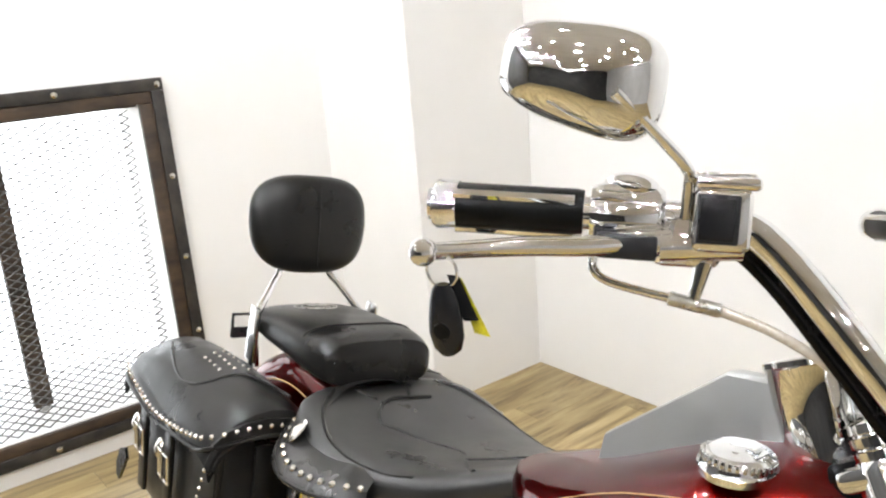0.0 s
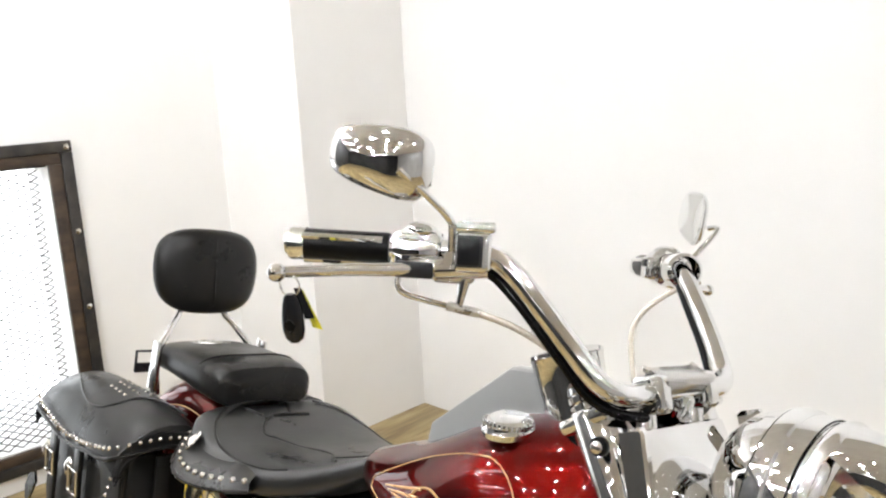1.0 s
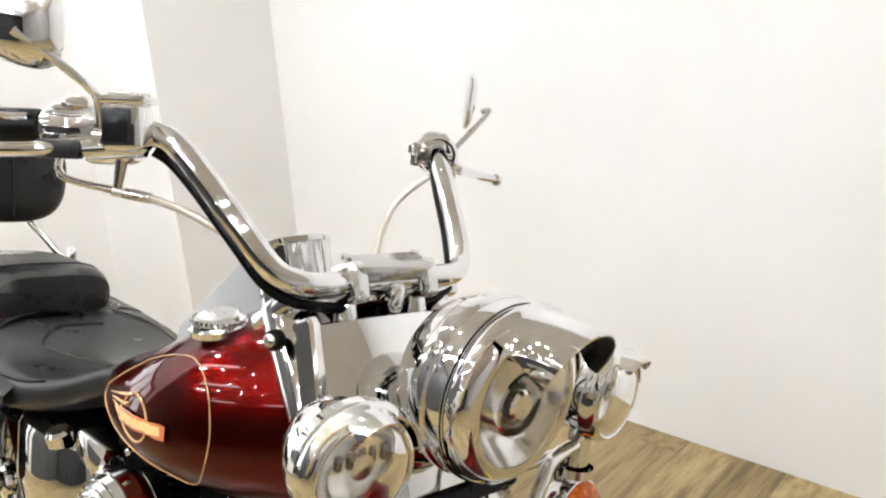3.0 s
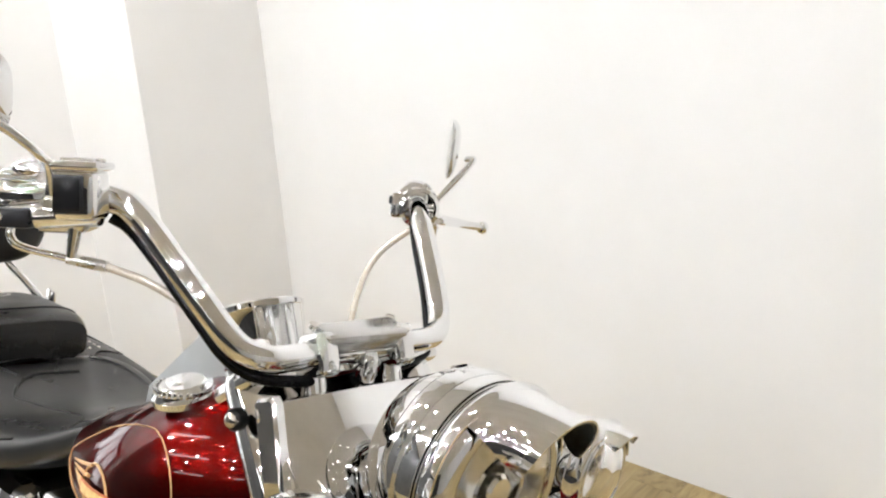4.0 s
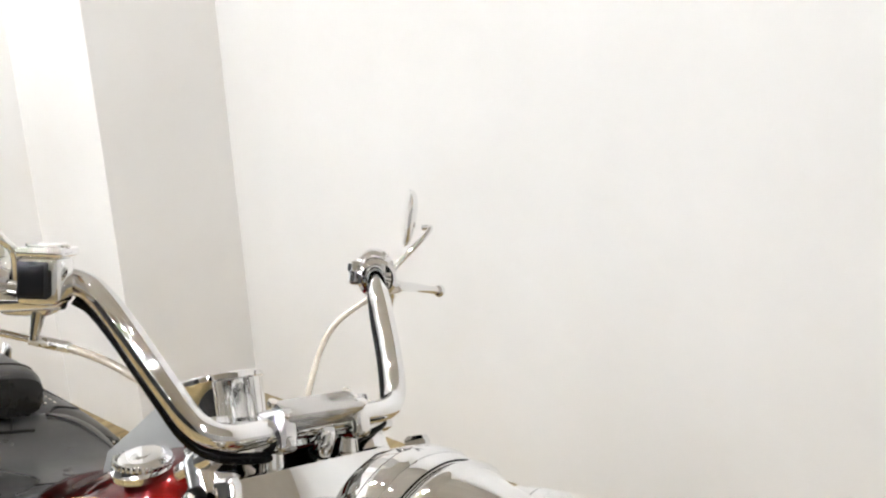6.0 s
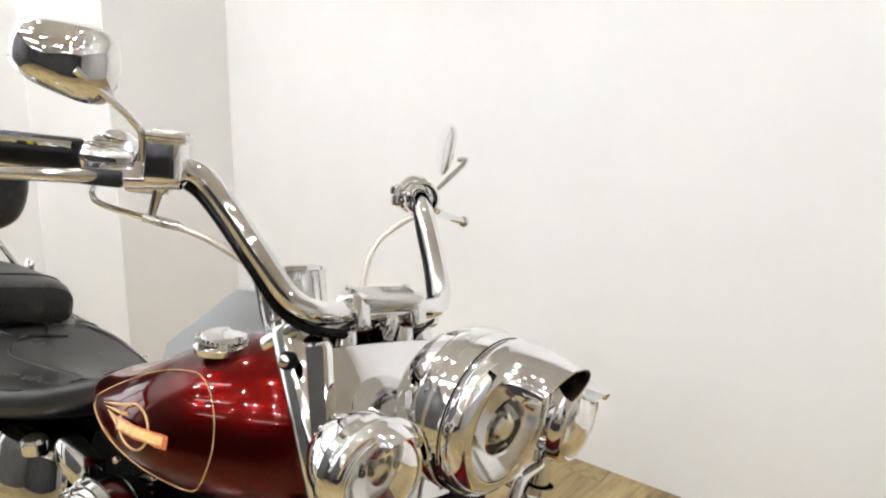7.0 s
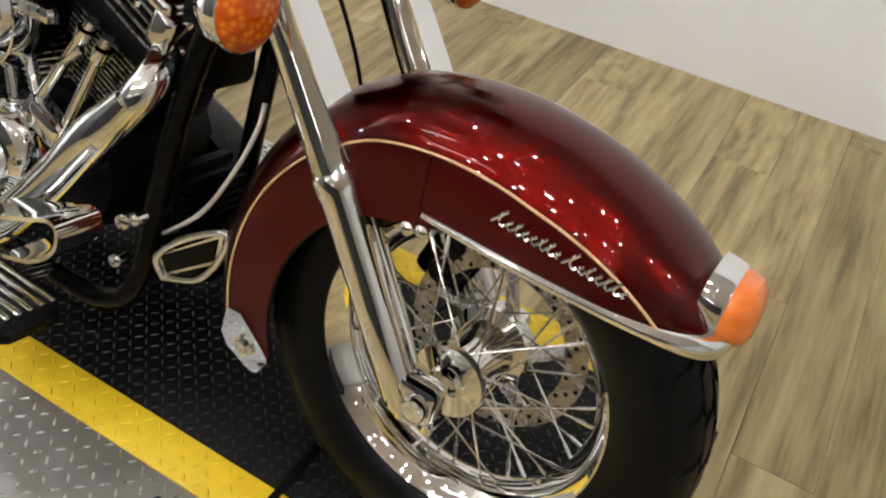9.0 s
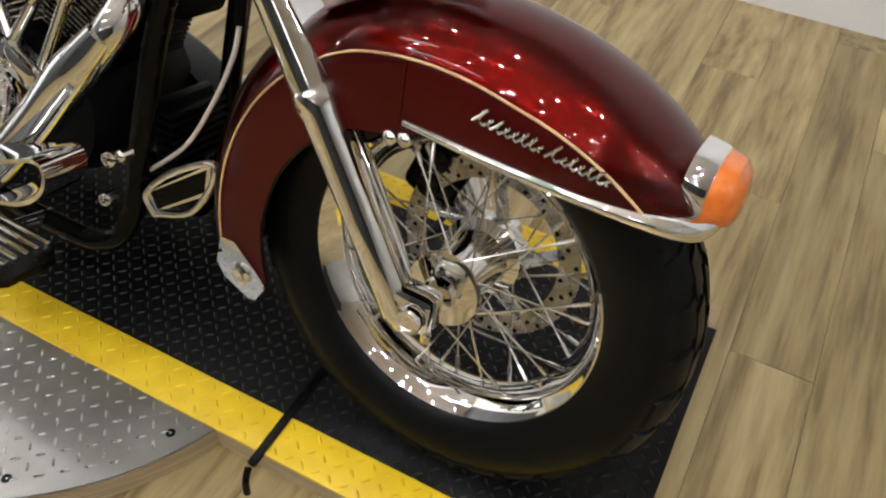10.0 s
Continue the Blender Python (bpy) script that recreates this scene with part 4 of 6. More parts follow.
base_ring = [[(x, a * w2 * 2, (z0 + z1) / 2 + b * (z1 - z0)) for a, b in rounded(1, 1, 0.42, 5)] for x, w2, z0, z1 in ((0.243, 0.054, 0.545, 0.606), (0.252, 0.055, 0.530, 0.606), (0.266, 0.054, 0.523, 0.604), (0.270, 0.052, 0.526, 0.602))]
part("lamp_base", loft(base_ring), chrome, tip, "chrome lamp base")

# fuel tank
TANK = [(-0.410, 0.046, 0.80, 0.915), (-0.418, 0.074, 0.77, 0.935), (-0.440, 0.104, 0.742, 0.952), (-0.48, 0.138, 0.722, 0.966), (-0.53, 0.167, 0.708, 0.972), (-0.60, 0.194, 0.700, 0.968), (-0.67, 0.201, 0.698, 0.946), (-0.74, 0.194, 0.702, 0.911), (-0.81, 0.178, 0.712, 0.872), (-0.87, 0.160, 0.726, 0.843), (-0.93, 0.132, 0.742, 0.823), (-0.98, 0.096, 0.756, 0.802), (-1.01, 0.058, 0.768, 0.790)]


def tank_at(x):
    xs, out = [-t[0] for t in TANK], []
    for k in (1, 2, 3):
        spread = (0.0,) if x > -0.43 or x < -0.99 else (-0.022, -0.011, 0.0, 0.011, 0.022)
        out.append(float(np.mean([np.interp(-x + d, xs, [t[k] for t in TANK]) for d in spread])))
    return out


def tank_point(x, ang, grow=0.0):
    """A point of the tank's skin: ang 0 is its right side, 90 its top."""
    w, z0, z1 = tank_at(x)
    c, s = math.cos(ang), math.sin(ang)
    e = 0.88
    zc, h = z0 + (z1 - z0) * 0.38, None
    h = (z1 - zc) if s > 0 else (zc - z0)
    return Vector((x, -(w + grow) * math.copysign(abs(c) ** e, c), zc + (h + grow) * math.copysign(abs(s) ** e, s)))


rows = []
xs = [TANK[0][0] + (TANK[-1][0] - TANK[0][0]) * (0.5 - 0.5 * math.cos(math.pi * k / 40)) for k in range(41)]
for x in xs:
    rows.append([tank_point(x, 2 * math.pi * k / 64) for k in range(64)])
tank = part("fuel_tank", loft(rows), red, bike, "candy red fuel tank with gold pinstripe")


def on_tank(x, z, side=-1, grow=0.0015):
    """The tank's skin at a given x and height."""
    w, z0, z1 = tank_at(x)
    best = min((radians(a * 0.5) for a in range(-170, 171)), key=lambda a: abs(tank_point(x, a, grow).z - z))
    p = tank_point(x, best, grow)
    return Vector((p.x, p.y * -side, p.z))


for s in (-1, 1):
    loop = []
    for k in range(61):
        a = math.pi * (k / 60) * 1.0 - math.pi / 2
        loop.append((-0.612 + 0.072 * math.cos(a), 0.821 + 0.085 * math.sin(a)))
    back_top = [(-0.612 - 0.26 * f, 0.906 - 0.112 * f**1.5) for f in [k / 24 for k in range(1, 25)]]
    back_low = [(-0.612 - 0.26 * f, 0.736 + 0.042 * f**1.3) for f in [k / 24 for k in range(24, 0, -1)]]
    line2 = [on_tank(x, z, s, 0.0010) for x, z in loop + back_top + back_low + [loop[0]]]
    part("pinstripe", tube(line2, 0.0009, 6, False), gold, tank, "gold pinstripe teardrop")
    # winged emblem drawn as plain shapes
    rng = [on_tank(-0.692 + 0.043 * math.cos(2 * math.pi * k / 28), 0.806 + 0.031 * math.sin(2 * math.pi * k / 28), s, 0.0015) for k in range(29)]
    wings = [tube([on_tank(-0.715 - 0.105 * f * (1 - 0.14 * j), 0.830 - 0.013 * j - (0.030 - 0.012 * j) * f, s, 0.0015) for f in (0, 0.33, 0.66, 1.0)], [0.0028, 0.0023, 0.001], 6) for j in range(4)]
    em = part("tank_emblem", join(tube(rng, 0.0018, 6, False), *wings), gold, tank, "gold winged emblem drawn as plain shapes")
    gg = [[on_tank(-0.738 + 0.132 * i / 12, 0.808 - 0.020 * j / 3 + 0.013 * i / 12, s, 0.004) for i in range(13)] for j in range(4)]
    part("emblem_bar", loft(gg, False, False), orange_paint, em, "orange bar across the emblem")
    gg = [[on_tank(-0.730 + 0.116 * i / 12, 0.8055 - 0.013 * j / 3 + 0.012 * i / 12, s, 0.0052) for i in range(13)] for j in range(4)]
    part("emblem_face", loft(gg, False, False), pale_gold, em, "gold face of the emblem bar")

CK = 0.86
for s in (-1, 1):
    c = Vector((-0.622, s * 0.118, 0.945))
    cp = part("fuel_cap", lathe(sized([(-0.010, 0.046), (0.0, 0.047), (0.004, 0.044), (0.009, 0.043), (0.010, 0.040), (0.014, 0.036), (0.017, 0.030), (0.015, 0.020), (0.018, 0.012), (0.018, 0)], CK), c, (0, s * 0.22, 1), 48), chrome, tank, "round chrome fuel cap")
    tagged(part("knurl", join(*[box(tuple(c + Vector((0.0425 * CK * math.cos(a), 0.0425 * CK * math.sin(a), 0.005))), (0.0035, 0.0037, 0.008), 0.0008, Matrix.Rotation(a, 4, "Z")) for a in [2 * math.pi * k / 32 for k in range(32)]]), chrome, cp), kind="stuff")

# dash: a wedge that rises to the instrument cup
CUP, CUPD = Vector((-0.605, -0.020, 1.036)), Vector((-0.42, 0, 1)).normalized()
rows = []
for x, half, top in ((-0.866, 0.014, 0.880), (-0.78, 0.014, 0.948), (-0.70, 0.014, 1.012), (-0.65, 0.014, 1.018), (-0.615, 0.014, 1.020), (-0.58, 0.014, 1.008), (-0.55, 0.014, 0.98)):
    base = tank_at(x)[2] - 0.035
    y0, low = -0.026, half + 0.014
    rows.append([(x, y0 - low, base), (x, y0 - half - 0.004, top - 0.005), (x, y0 - half, top - 0.0015), (x, y0 - half + 0.004, top), (x, y0 + half - 0.004, top), (x, y0 + half, top - 0.0015), (x, y0 + half + 0.004, top - 0.005), (x, y0 + low, base)])
dash = part("dash_console", loft(rows), grey_console_chrome, bike, "wedge-shaped chrome dash console", sharp=20)
part("instrument_cup", lathe([(-0.125, 0.043), (-0.09, 0.048), (-0.04, 0.0525), (0.008, 0.0545), (0.0105, 0.0565), (0.0165, 0.0565), (0.019, 0.054), (0.0195, 0.051), (0.017, 0.049)], CUP, CUPD, 56), chrome, dash, "polished chrome instrument cup")
part("dial", lathe([(0.012, 0.0495), (0.012, 0.0)], CUP, CUPD, 40), black_plastic, dash, "dark instrument dial")

# ---- handlebar and controls, turned a little to the left ----
STEER = Matrix.Translation(leg(1.0, 0)) @ Matrix.Rotation(radians(4.0), 4, "Z") @ Matrix.Translation(-leg(1.0, 0))
half = [(-0.430, 0, 1.036), (-0.430, -0.07, 1.036), (-0.436, -0.125, 1.037), (-0.455, -0.157, 1.050), (-0.490, -0.178, 1.090), (-0.540, -0.200, 1.145), (-0.572, -0.214, 1.176), (-0.595, -0.228, 1.190), (-0.635, -0.262, 1.192), (-0.70, -0.318, 1.187), (-0.805, -0.402, 1.179)]
STEER_L = Matrix.Translation(leg(1.0, 0)) @ Matrix.Rotation(radians(1.0), 4, "Z") @ Matrix.Translation(-leg(1.0, 0))
left = [tuple(STEER_L @ Vector(q)) if k > 1 else q for k, q in enumerate(half)]
right = [tuple(STEER @ Vector(q)) if k > 1 else q for k, q in enumerate(half)]
whole = [(x, -y, z) for x, y, z in reversed(left[1:])] + right
part("handlebar", tube(whole, 0.0152, 18, True, 7), chrome, bike, "wide chrome pull-back handlebar")
for s in (-1, 1):
    p = lambda x, y, z: (x, -s * y, z)  # noqa: E731
    clampr = part("bar_clamp", moved(join(box((-0.430, s * 0.058, 1.034), (0.050, 0.030, 0.052), 0.010, Matrix.Rotation(-0.3, 4, "Y"), 3), lathe([(0.0, 0.016), (0.03, 0.017), (0.055, 0.020)], (-0.440, s * 0.058, 1.012), (0.25, 0, -1), 24)), Matrix()), chrome, bike, "chrome handlebar clamp and riser")
    part("clamp_bolts", moved(join(*[lathe([(0, 0.0065), (0.006, 0.0065), (0.007, 0)], (-0.430 + dx, s * 0.058, 1.058 - 0.3 * dx), (0.3, 0, 1), 12) for dx in (-0.014, 0.014)]), Matrix()), stud_metal, clampr)
part("clamp_bridge", moved(box((-0.428, 0, 1.052), (0.038, 0.118, 0.024), 0.003, Matrix.Rotation(0.25, 4, "Y")), Matrix()), bridge_steel, bike, "flat steel clamp bridge")
part("switch_lock", moved(lathe([(0, 0.012), (0.03, 0.012), (0.034, 0.009), (0.034, 0)], (-0.425, 0.01, 0.998), (0.2, 0, 1), 20), Matrix()), chrome, bike)

GD = (Vector(half[-1]) - Vector(half[-3])).normalized()
for s in (-1, 1):
    M = STEER if s < 0 else Matrix.Diagonal((1, -1, 1, 1)) @ STEER_L
    g0 = Vector(half[-2]) - GD * 0.004
    grip = part("grip", moved(lathe([(0.0, 0.014), (0.0, 0.0195), (0.006, 0.0205), (0.116, 0.0205), (0.12, 0.019), (0.12, 0.0)], g0, GD, 28), M), rubber, bike, "black rubber grip with chrome ribs")
    for w in [frame_of(GD)[1] * math.cos(a) + frame_of(GD)[2] * math.sin(a) for a in [2 * math.pi * k / 3 + 0.5 for k in range(3)]]:
        part("grip_band", moved(tube([g0 + GD * 0.008 + w * 0.0203, g0 + GD * 0.114 + w * 0.0203], 0.0046, 8, False), M), chrome, grip, "chrome rib")
    part("grip_end", moved(lathe([(0.112, 0.0215), (0.130, 0.0225), (0.134, 0.020), (0.135, 0.0)], g0, GD, 28), M), chrome, grip, "chrome grip end")
    # switch housing and lever perch
    c = Vector((-0.668, -0.291, 1.189))
    turn = GD.to_track_quat("X", "Z").to_matrix().to_4x4()
    hs = part("switch_housing", moved(join(box(tuple(c), (0.062, 0.044, 0.056), 0.013, turn, 3), lathe([(-0.03, 0.024), (-0.022, 0.029), (0.02, 0.029), (0.032, 0.024)], c, GD, 28), ball(tuple(c + Vector((0.0, 0.0, 0.026))), 0.022, 14, 8, (1.2, 0.9, 0.55))), M), chrome, bike, "chrome switch housing")
    part("switch", moved(box(tuple(c + Vector((0.006, -0.022, -0.016))), (0.036, 0.012, 0.020), 0.004, turn), M), black_plastic, hs, "black switch")
    perch = part("lever_perch", moved(join(box((-0.622, -0.268, 1.170), (0.058, 0.046, 0.034), 0.010, turn, 3), tube([(-0.60, -0.262, 1.178), (-0.628, -0.300, 1.172), (-0.655, -0.318, 1.168)], [0.012, 0.011, 0.009], 12), tube([(-0.60, -0.270, 1.160), (-0.603, -0.272, 1.128)], [0.008, 0.005], 10, False)), M), chrome, bike, "chrome lever perch")
    swing = Matrix() if s < 0 else Matrix.Translation((-0.645, -0.318, 1.168)) @ Matrix.Rotation(radians(12), 4, "Z") @ Matrix.Translation((0.645, 0.318, -1.168))
    more = 0.009 if s < 0 else 0.0
    part("lever", moved(tube([(-0.645, -0.318, 1.168), (-0.662, -0.345, 1.163), (-0.690, -0.385, 1.158), (-0.708, -0.420, 1.153), (-0.716 - 0.3 * more, -0.455 - more, 1.149)], [0.010, 0.009, 0.0085, 0.0075, 0.007], 14), M @ swing), chrome, perch, "chrome hand lever")
    part("lever_ball", moved(ball((-0.718 - 0.3 * more, -0.463 - more, 1.148), 0.0115, 16, 10), M @ swing), chrome, perch)
    if s < 0:
        mcc, out_n = Vector((-0.592, -0.269, 1.197)), Vector((-GD.y, GD.x, 0)).normalized()
        if out_n.y > 0:
            out_n = -out_n
        mc = part("master_cylinder", moved(join(box(tuple(mcc), (0.046, 0.043, 0.054), 0.008, turn, 3), tube([mcc - Vector((0, 0, 0.02)) - GD * 0.02, mcc - Vector((0, 0, 0.026)) + GD * 0.045], 0.013, 14, False)), M), chrome, bike, "squarish chrome brake fluid reservoir")
        part("cover", moved(join(box(tuple(mcc + Vector((0, 0, 0.030))), (0.052, 0.048, 0.011), 0.005, turn, 4), box(tuple(mcc + Vector((0, 0, 0.036))), (0.034, 0.028, 0.006), 0.0025, turn)), M), chrome, mc, "chrome reservoir lid")
        for k in (-1, 1):
            part("lid_screw", moved(lathe([(0, 0.0042), (0.002, 0.004), (0.003, 0.002), (0.003, 0)], mcc + Vector((0, 0, 0.0355)) + GD * 0.020 * k, (0, 0, 1), 10), M), stud_metal, mc)
        part("sight_frame", moved(box(tuple(mcc + out_n * 0.0205 + GD * 0.004 + Vector((0, 0, 0.001))), (0.033, 0.006, 0.040), 0.002, turn), M), black_plastic, mc, "black window frame")
        part("sight_panel", moved(box(tuple(mcc + out_n * 0.0228 + GD * 0.005 + Vector((0, 0, 0.001))), (0.027, 0.004, 0.034), 0.0015, turn), M), bridge_dark, mc, "dark grey side window")
        part("switch_panel", moved(box((-0.642, -0.321, 1.166), (0.050, 0.014, 0.021), 0.003, turn), M), black_plastic, perch, "black brake light switch")
    else:
        part("switch_collar", moved(join(lathe([(-0.024, 0.026), (-0.018, 0.034), (0.014, 0.035), (0.020, 0.028)], c, GD, 28), box(tuple(c + Vector((-0.012, 0.030, -0.004))), (0.040, 0.022, 0.040), 0.007, turn, 3)), M), chrome, bike, "round chrome switch collar")
        part("collar_switch", moved(box(tuple(c + Vector((-0.014, 0.040, 0.004))), (0.024, 0.010, 0.014), 0.003, turn), M), black_plastic, hs, "black thumb switch")
        part("clutch_clamp", moved(lathe([(-0.022, 0.025), (-0.018, 0.030), (0.018, 0.030), (0.022, 0.025)], (-0.592, -0.2275, 1.189), GD, 28), M), chrome, bike, "chrome clutch clamp")


def mirror(centre, n, w, h, foot, elbow, s):
    """A rear-view mirror: n looks out of its glass."""
    n = Vector(n).normalized()
    u = Vector((0, 0, 1)).cross(n).normalized()
    v = n.cross(u)
    c = Vector(centre)

    def ring(k, off):
        out = []
        for i in range(40):
            a = 2 * math.pi * i / 40
            x, y = math.copysign(abs(math.cos(a)) ** 0.66, math.cos(a)), math.copysign(abs(math.sin(a)) ** 0.66, math.sin(a))
            
            y = y * (1 + 0.38 * s * x) if y < 0 else y * (1 - 0.06 * s * x)
            out.append(c + u * (w / 2 * k * x) + v * (h / 2 * k * y) + n * (off * (1.0 if s < 0 else 0.42)))
        return out

    shell = part("mirror", loft([ring(0.96, 0.006), ring(1.0, 0.004), ring(1.0, -0.002), ring(0.96, -0.012), ring(0.85, -0.022), ring(0.65, -0.031), ring(0.4, -0.036), ring(0.1, -0.038)]), chrome, bike, "chrome rear-view mirror shell")
    part("glass", loft([ring(0.93, 0.0065), ring(0.92, 0.0075), ring(0.1, 0.0078)]), mirror_glass, shell, "mirror glass")
    ends = [tuple(c - n * 0.034 - v * h * 0.12 + u * s * w * 0.26)] if s < 0 else [tuple(c - n * 0.03 - v * h * 0.18 + u * s * w * 0.12)]
    part("stem", tube([foot, *elbow, *ends], 0.0050, 12), chrome, shell, "bent chrome mirror stem")
    part("stem_nut", lathe([(-0.014, 0.011), (0.008, 0.011), (0.012, 0.008)], foot, (0, 0, 1), 6), chrome, shell)


mirror((-0.648, -0.380, 1.299), (-0.52, 0.85, 0.06), 0.137, 0.086, (-0.592, -0.297, 1.182), [(-0.586, -0.305, 1.222), (-0.581, -0.318, 1.236), (-0.590, -0.342, 1.256)], -1)
mirror((-0.660, 0.356, 1.286), (-0.656, -0.755, 0.05), 0.145, 0.092, (-0.622, 0.292, 1.180), [(-0.620, 0.305, 1.205), (-0.604, 0.345, 1.255), (-0.607, 0.360, 1.270)], 1)

# cables along the bar
part("brake_line", tube([(-0.672, -0.312, 1.152), (-0.670, -0.313, 1.138), (-0.655, -0.304, 1.128), (-0.610, -0.262, 1.120)], 0.0046, 10), chrome, bike, "bent chrome brake line")
part("brake_line_sleeve", tube([(-0.618, -0.270, 1.121), (-0.585, -0.240, 1.116)], 0.0066, 12, False), satin, bike)
part("brake_line_hose", tube([(-0.585, -0.240, 1.116), (-0.552, -0.212, 1.105), (-0.515, -0.182, 1.084), (-0.482, -0.150, 1.054), (-0.455, -0.115, 1.020), (-0.44, -0.08, 0.985)], 0.0048, 10), cable_grey, bike, "clear-sleeved braided hose")
part("throttle_cable", tube([(-0.585, -0.238, 1.172), (-0.573, -0.222, 1.160), (-0.542, -0.206, 1.130), (-0.494, -0.181, 1.075), (-0.459, -0.159, 1.033), (-0.434, -0.128, 1.014), (-0.43, -0.06, 1.003)], 0.0072, 12), black_gloss, bike, "black wiring sleeve under the bar")
part("wiring_sleeve", tube([(-0.590, 0.218, 1.176), (-0.553, 0.195, 1.138), (-0.503, 0.171, 1.082), (-0.470, 0.152, 1.040), (-0.440, 0.128, 1.014), (-0.43, 0.05, 0.998)], 0.0048, 12), rubber, bike, "black wiring sleeve under the bar")
part("clutch_cable", tube([(-0.640, 0.318, 1.166), (-0.592, 0.284, 1.169), (-0.566, 0.246, 1.172), (-0.584, 0.216, 1.158), (-0.622, 0.190, 1.117), (-0.627, 0.165, 1.075), (-0.570, 0.100, 1.023), (-0.540, 0.075, 0.985)], 0.0046, 10), cable_grey, bike, "clear-sleeved clutch cable")

# ---- seats ----


def cushion(stations, e=0.62, seg=48, dish=0.0, steps=3):
    """A padded body from (x, half breadth, top, bottom) stations."""
    st = []
    for i in range(len(stations) - 1):
        for k in range(steps):
            f = k / steps
            st.append([a + (b - a) * f for a, b in zip(stations[i], stations[i + 1])])
    st.append(list(stations[-1]))
    arr = np.array(st)
    for _ in range(3):
        arr[1:-1, 1:] = 0.25 * arr[:-2, 1:] + 0.5 * arr[1:-1, 1:] + 0.25 * arr[2:, 1:]
    rows = []
    for x, w, zt, zb in arr:
        zc, row = zb + (zt - zb) * 0.4, []
        for k in range(seg):
            a = 2 * math.pi * k / seg
            c, s = math.cos(a), math.sin(a)
            y = w * math.copysign(abs(c) ** e, c)
            hh = (zt - zc) if s > 0 else (zc - zb)
            z = zc + hh * math.copysign(abs(s) ** e, s)
            if s > 0:
                z -= dish * (1 - (y / w) ** 2) ** 2
            row.append((x, y, z))
        rows.append(row)
    return loft(rows)


SEAT = [(-0.915, 0.055, 0.815, 0.785), (-0.95, 0.085, 0.805, 0.76), (-1.02, 0.120, 0.778, 0.705), (-1.10, 0.152, 0.742, 0.665), (-1.19, 0.184, 0.722, 0.64), (-1.28, 0.210, 0.718, 0.63), (-1.36, 0.226, 0.728, 0.63), (-1.43, 0.218, 0.748, 0.645), (-1.48, 0.185, 0.757, 0.675), (-1.505, 0.14, 0.75, 0.70)]
seat = part("rider_seat", cushion(SEAT, 0.6, 56, 0.010), worn_sheen_leather, bike, "worn black leather rider seat, lightened for its sheen, with studded valance")
# valance: a flap round the back and sides of the seat, with a row of studs
VAL = [(-1.515, 0.0, 0.742), (-1.513, -0.07, 0.741), (-1.500, -0.125, 0.733), (-1.462, -0.185, 0.716), (-1.420, -0.228, 0.698), (-1.385, -0.252, 0.684), (-1.335, -0.262, 0.677), (-1.275, -0.256, 0.679), (-1.222, -0.238, 0.686), (-1.180, -0.205, 0.690)]
VAL = [(x, -0.86 * y, z - 0.045 * min(1.0, -y / 0.2)) for x, y, z in reversed(VAL[1:])] + VAL
val = smooth_path(VAL, 4)
rows = [[], [], [], [], []]
for k, p in enumerate(val):
    t2 = val[min(k + 1, len(val) - 1)] - val[max(k - 1, 0)]
    out = Vector((-t2.y, t2.x, 0)).normalized()
    if out.dot(p - Vector((-1.28, 0, p.z))) < 0:
        out = -out
    thin = min(1.0, 0.35 + 0.16 * min(k, len(val) - 1 - k))
    rows[0].append(p - out * 0.050 + Vector((0, 0, 0.020 * thin)))
    rows[1].append(p - out * 0.020 + Vector((0, 0, 0.012 * thin)))
    rows[2].append(p + out * 0.004 - Vector((0, 0, 0.001)))
    rows[3].append(p + out * 0.016 * thin - Vector((0, 0, 0.018)))
    rows[4].append(p - out * 0.035 - Vector((0, 0, 0.028)))
part("valance", loft(rows, False, False), worn_sheen_leather, seat, "black leather valance")
part("binding", tube(rows[3], 0.0042, 8), leather, seat)
stud_shape = lathe([(0, 0.0055), (0.002, 0.005), (0.0042, 0.0028), (0.0048, 0)], (0, 0, 0), (0, 0, 1), 10)
stud_mesh = mesh_of("stud", stud_shape, stud_metal)


def stud(at, n, parent, size=1.0):
    o = new("stud", stud_mesh)
    o.parent = parent
    d, u, v = frame_of(n)
    o.matrix_local = Matrix.Translation(at) @ Vector(n).normalized().to_track_quat("Z", "Y").to_matrix().to_4x4() @ Matrix.Scale(size, 4)
    return o


line = smooth_path(VAL, 30)
dist, step = 0.0, 0.0245
for a, b in zip(line, line[1:]):
    dist += (b - a).length
    if dist >= step:
        dist -= step
        stud(b + (b - Vector((-1.28, 0, b.z))).normalized() * 0.002 + Vector((0, 0, 0.001)), (b - Vector((-1.28, 0, b.z - 0.16))), seat, 1.15)
part("concho", lathe([(0, 0.026), (0.002, 0.0255), (0.003, 0.018), (0.006, 0.013), (0.009, 0.005), (0.009, 0)], (-1.398, -0.224, 0.708), (-0.35, -0.8, 0.75), 20), stud_metal, seat, "round nickel concho")

def seat_top(x, y, st=SEAT, dish=0.010, e=0.6):
    xs = [-q[0] for q in st]
    w, zt, zb = (float(np.interp(-x, xs, [q[k] for q in st])) for k in (1, 2, 3))
    zc = zb + (zt - zb) * 0.4
    c = min(abs(y) / w, 0.98) ** (1 / e)
    return zc + (zt - zc) * max(1 - c * c, 0) ** (e / 2) - dish * (1 - (y / w) ** 2) ** 2


def seam(pts, name, parent, r=0.0038):
    return part(name, tube(pts, r, 6, False), leather, parent)


def on_seat(pts, n=6):
    return [(q.x, q.y, seat_top(q.x, q.y) + 0.0003) for q in smooth_path([(x, y, 0) for x, y in pts], n)]


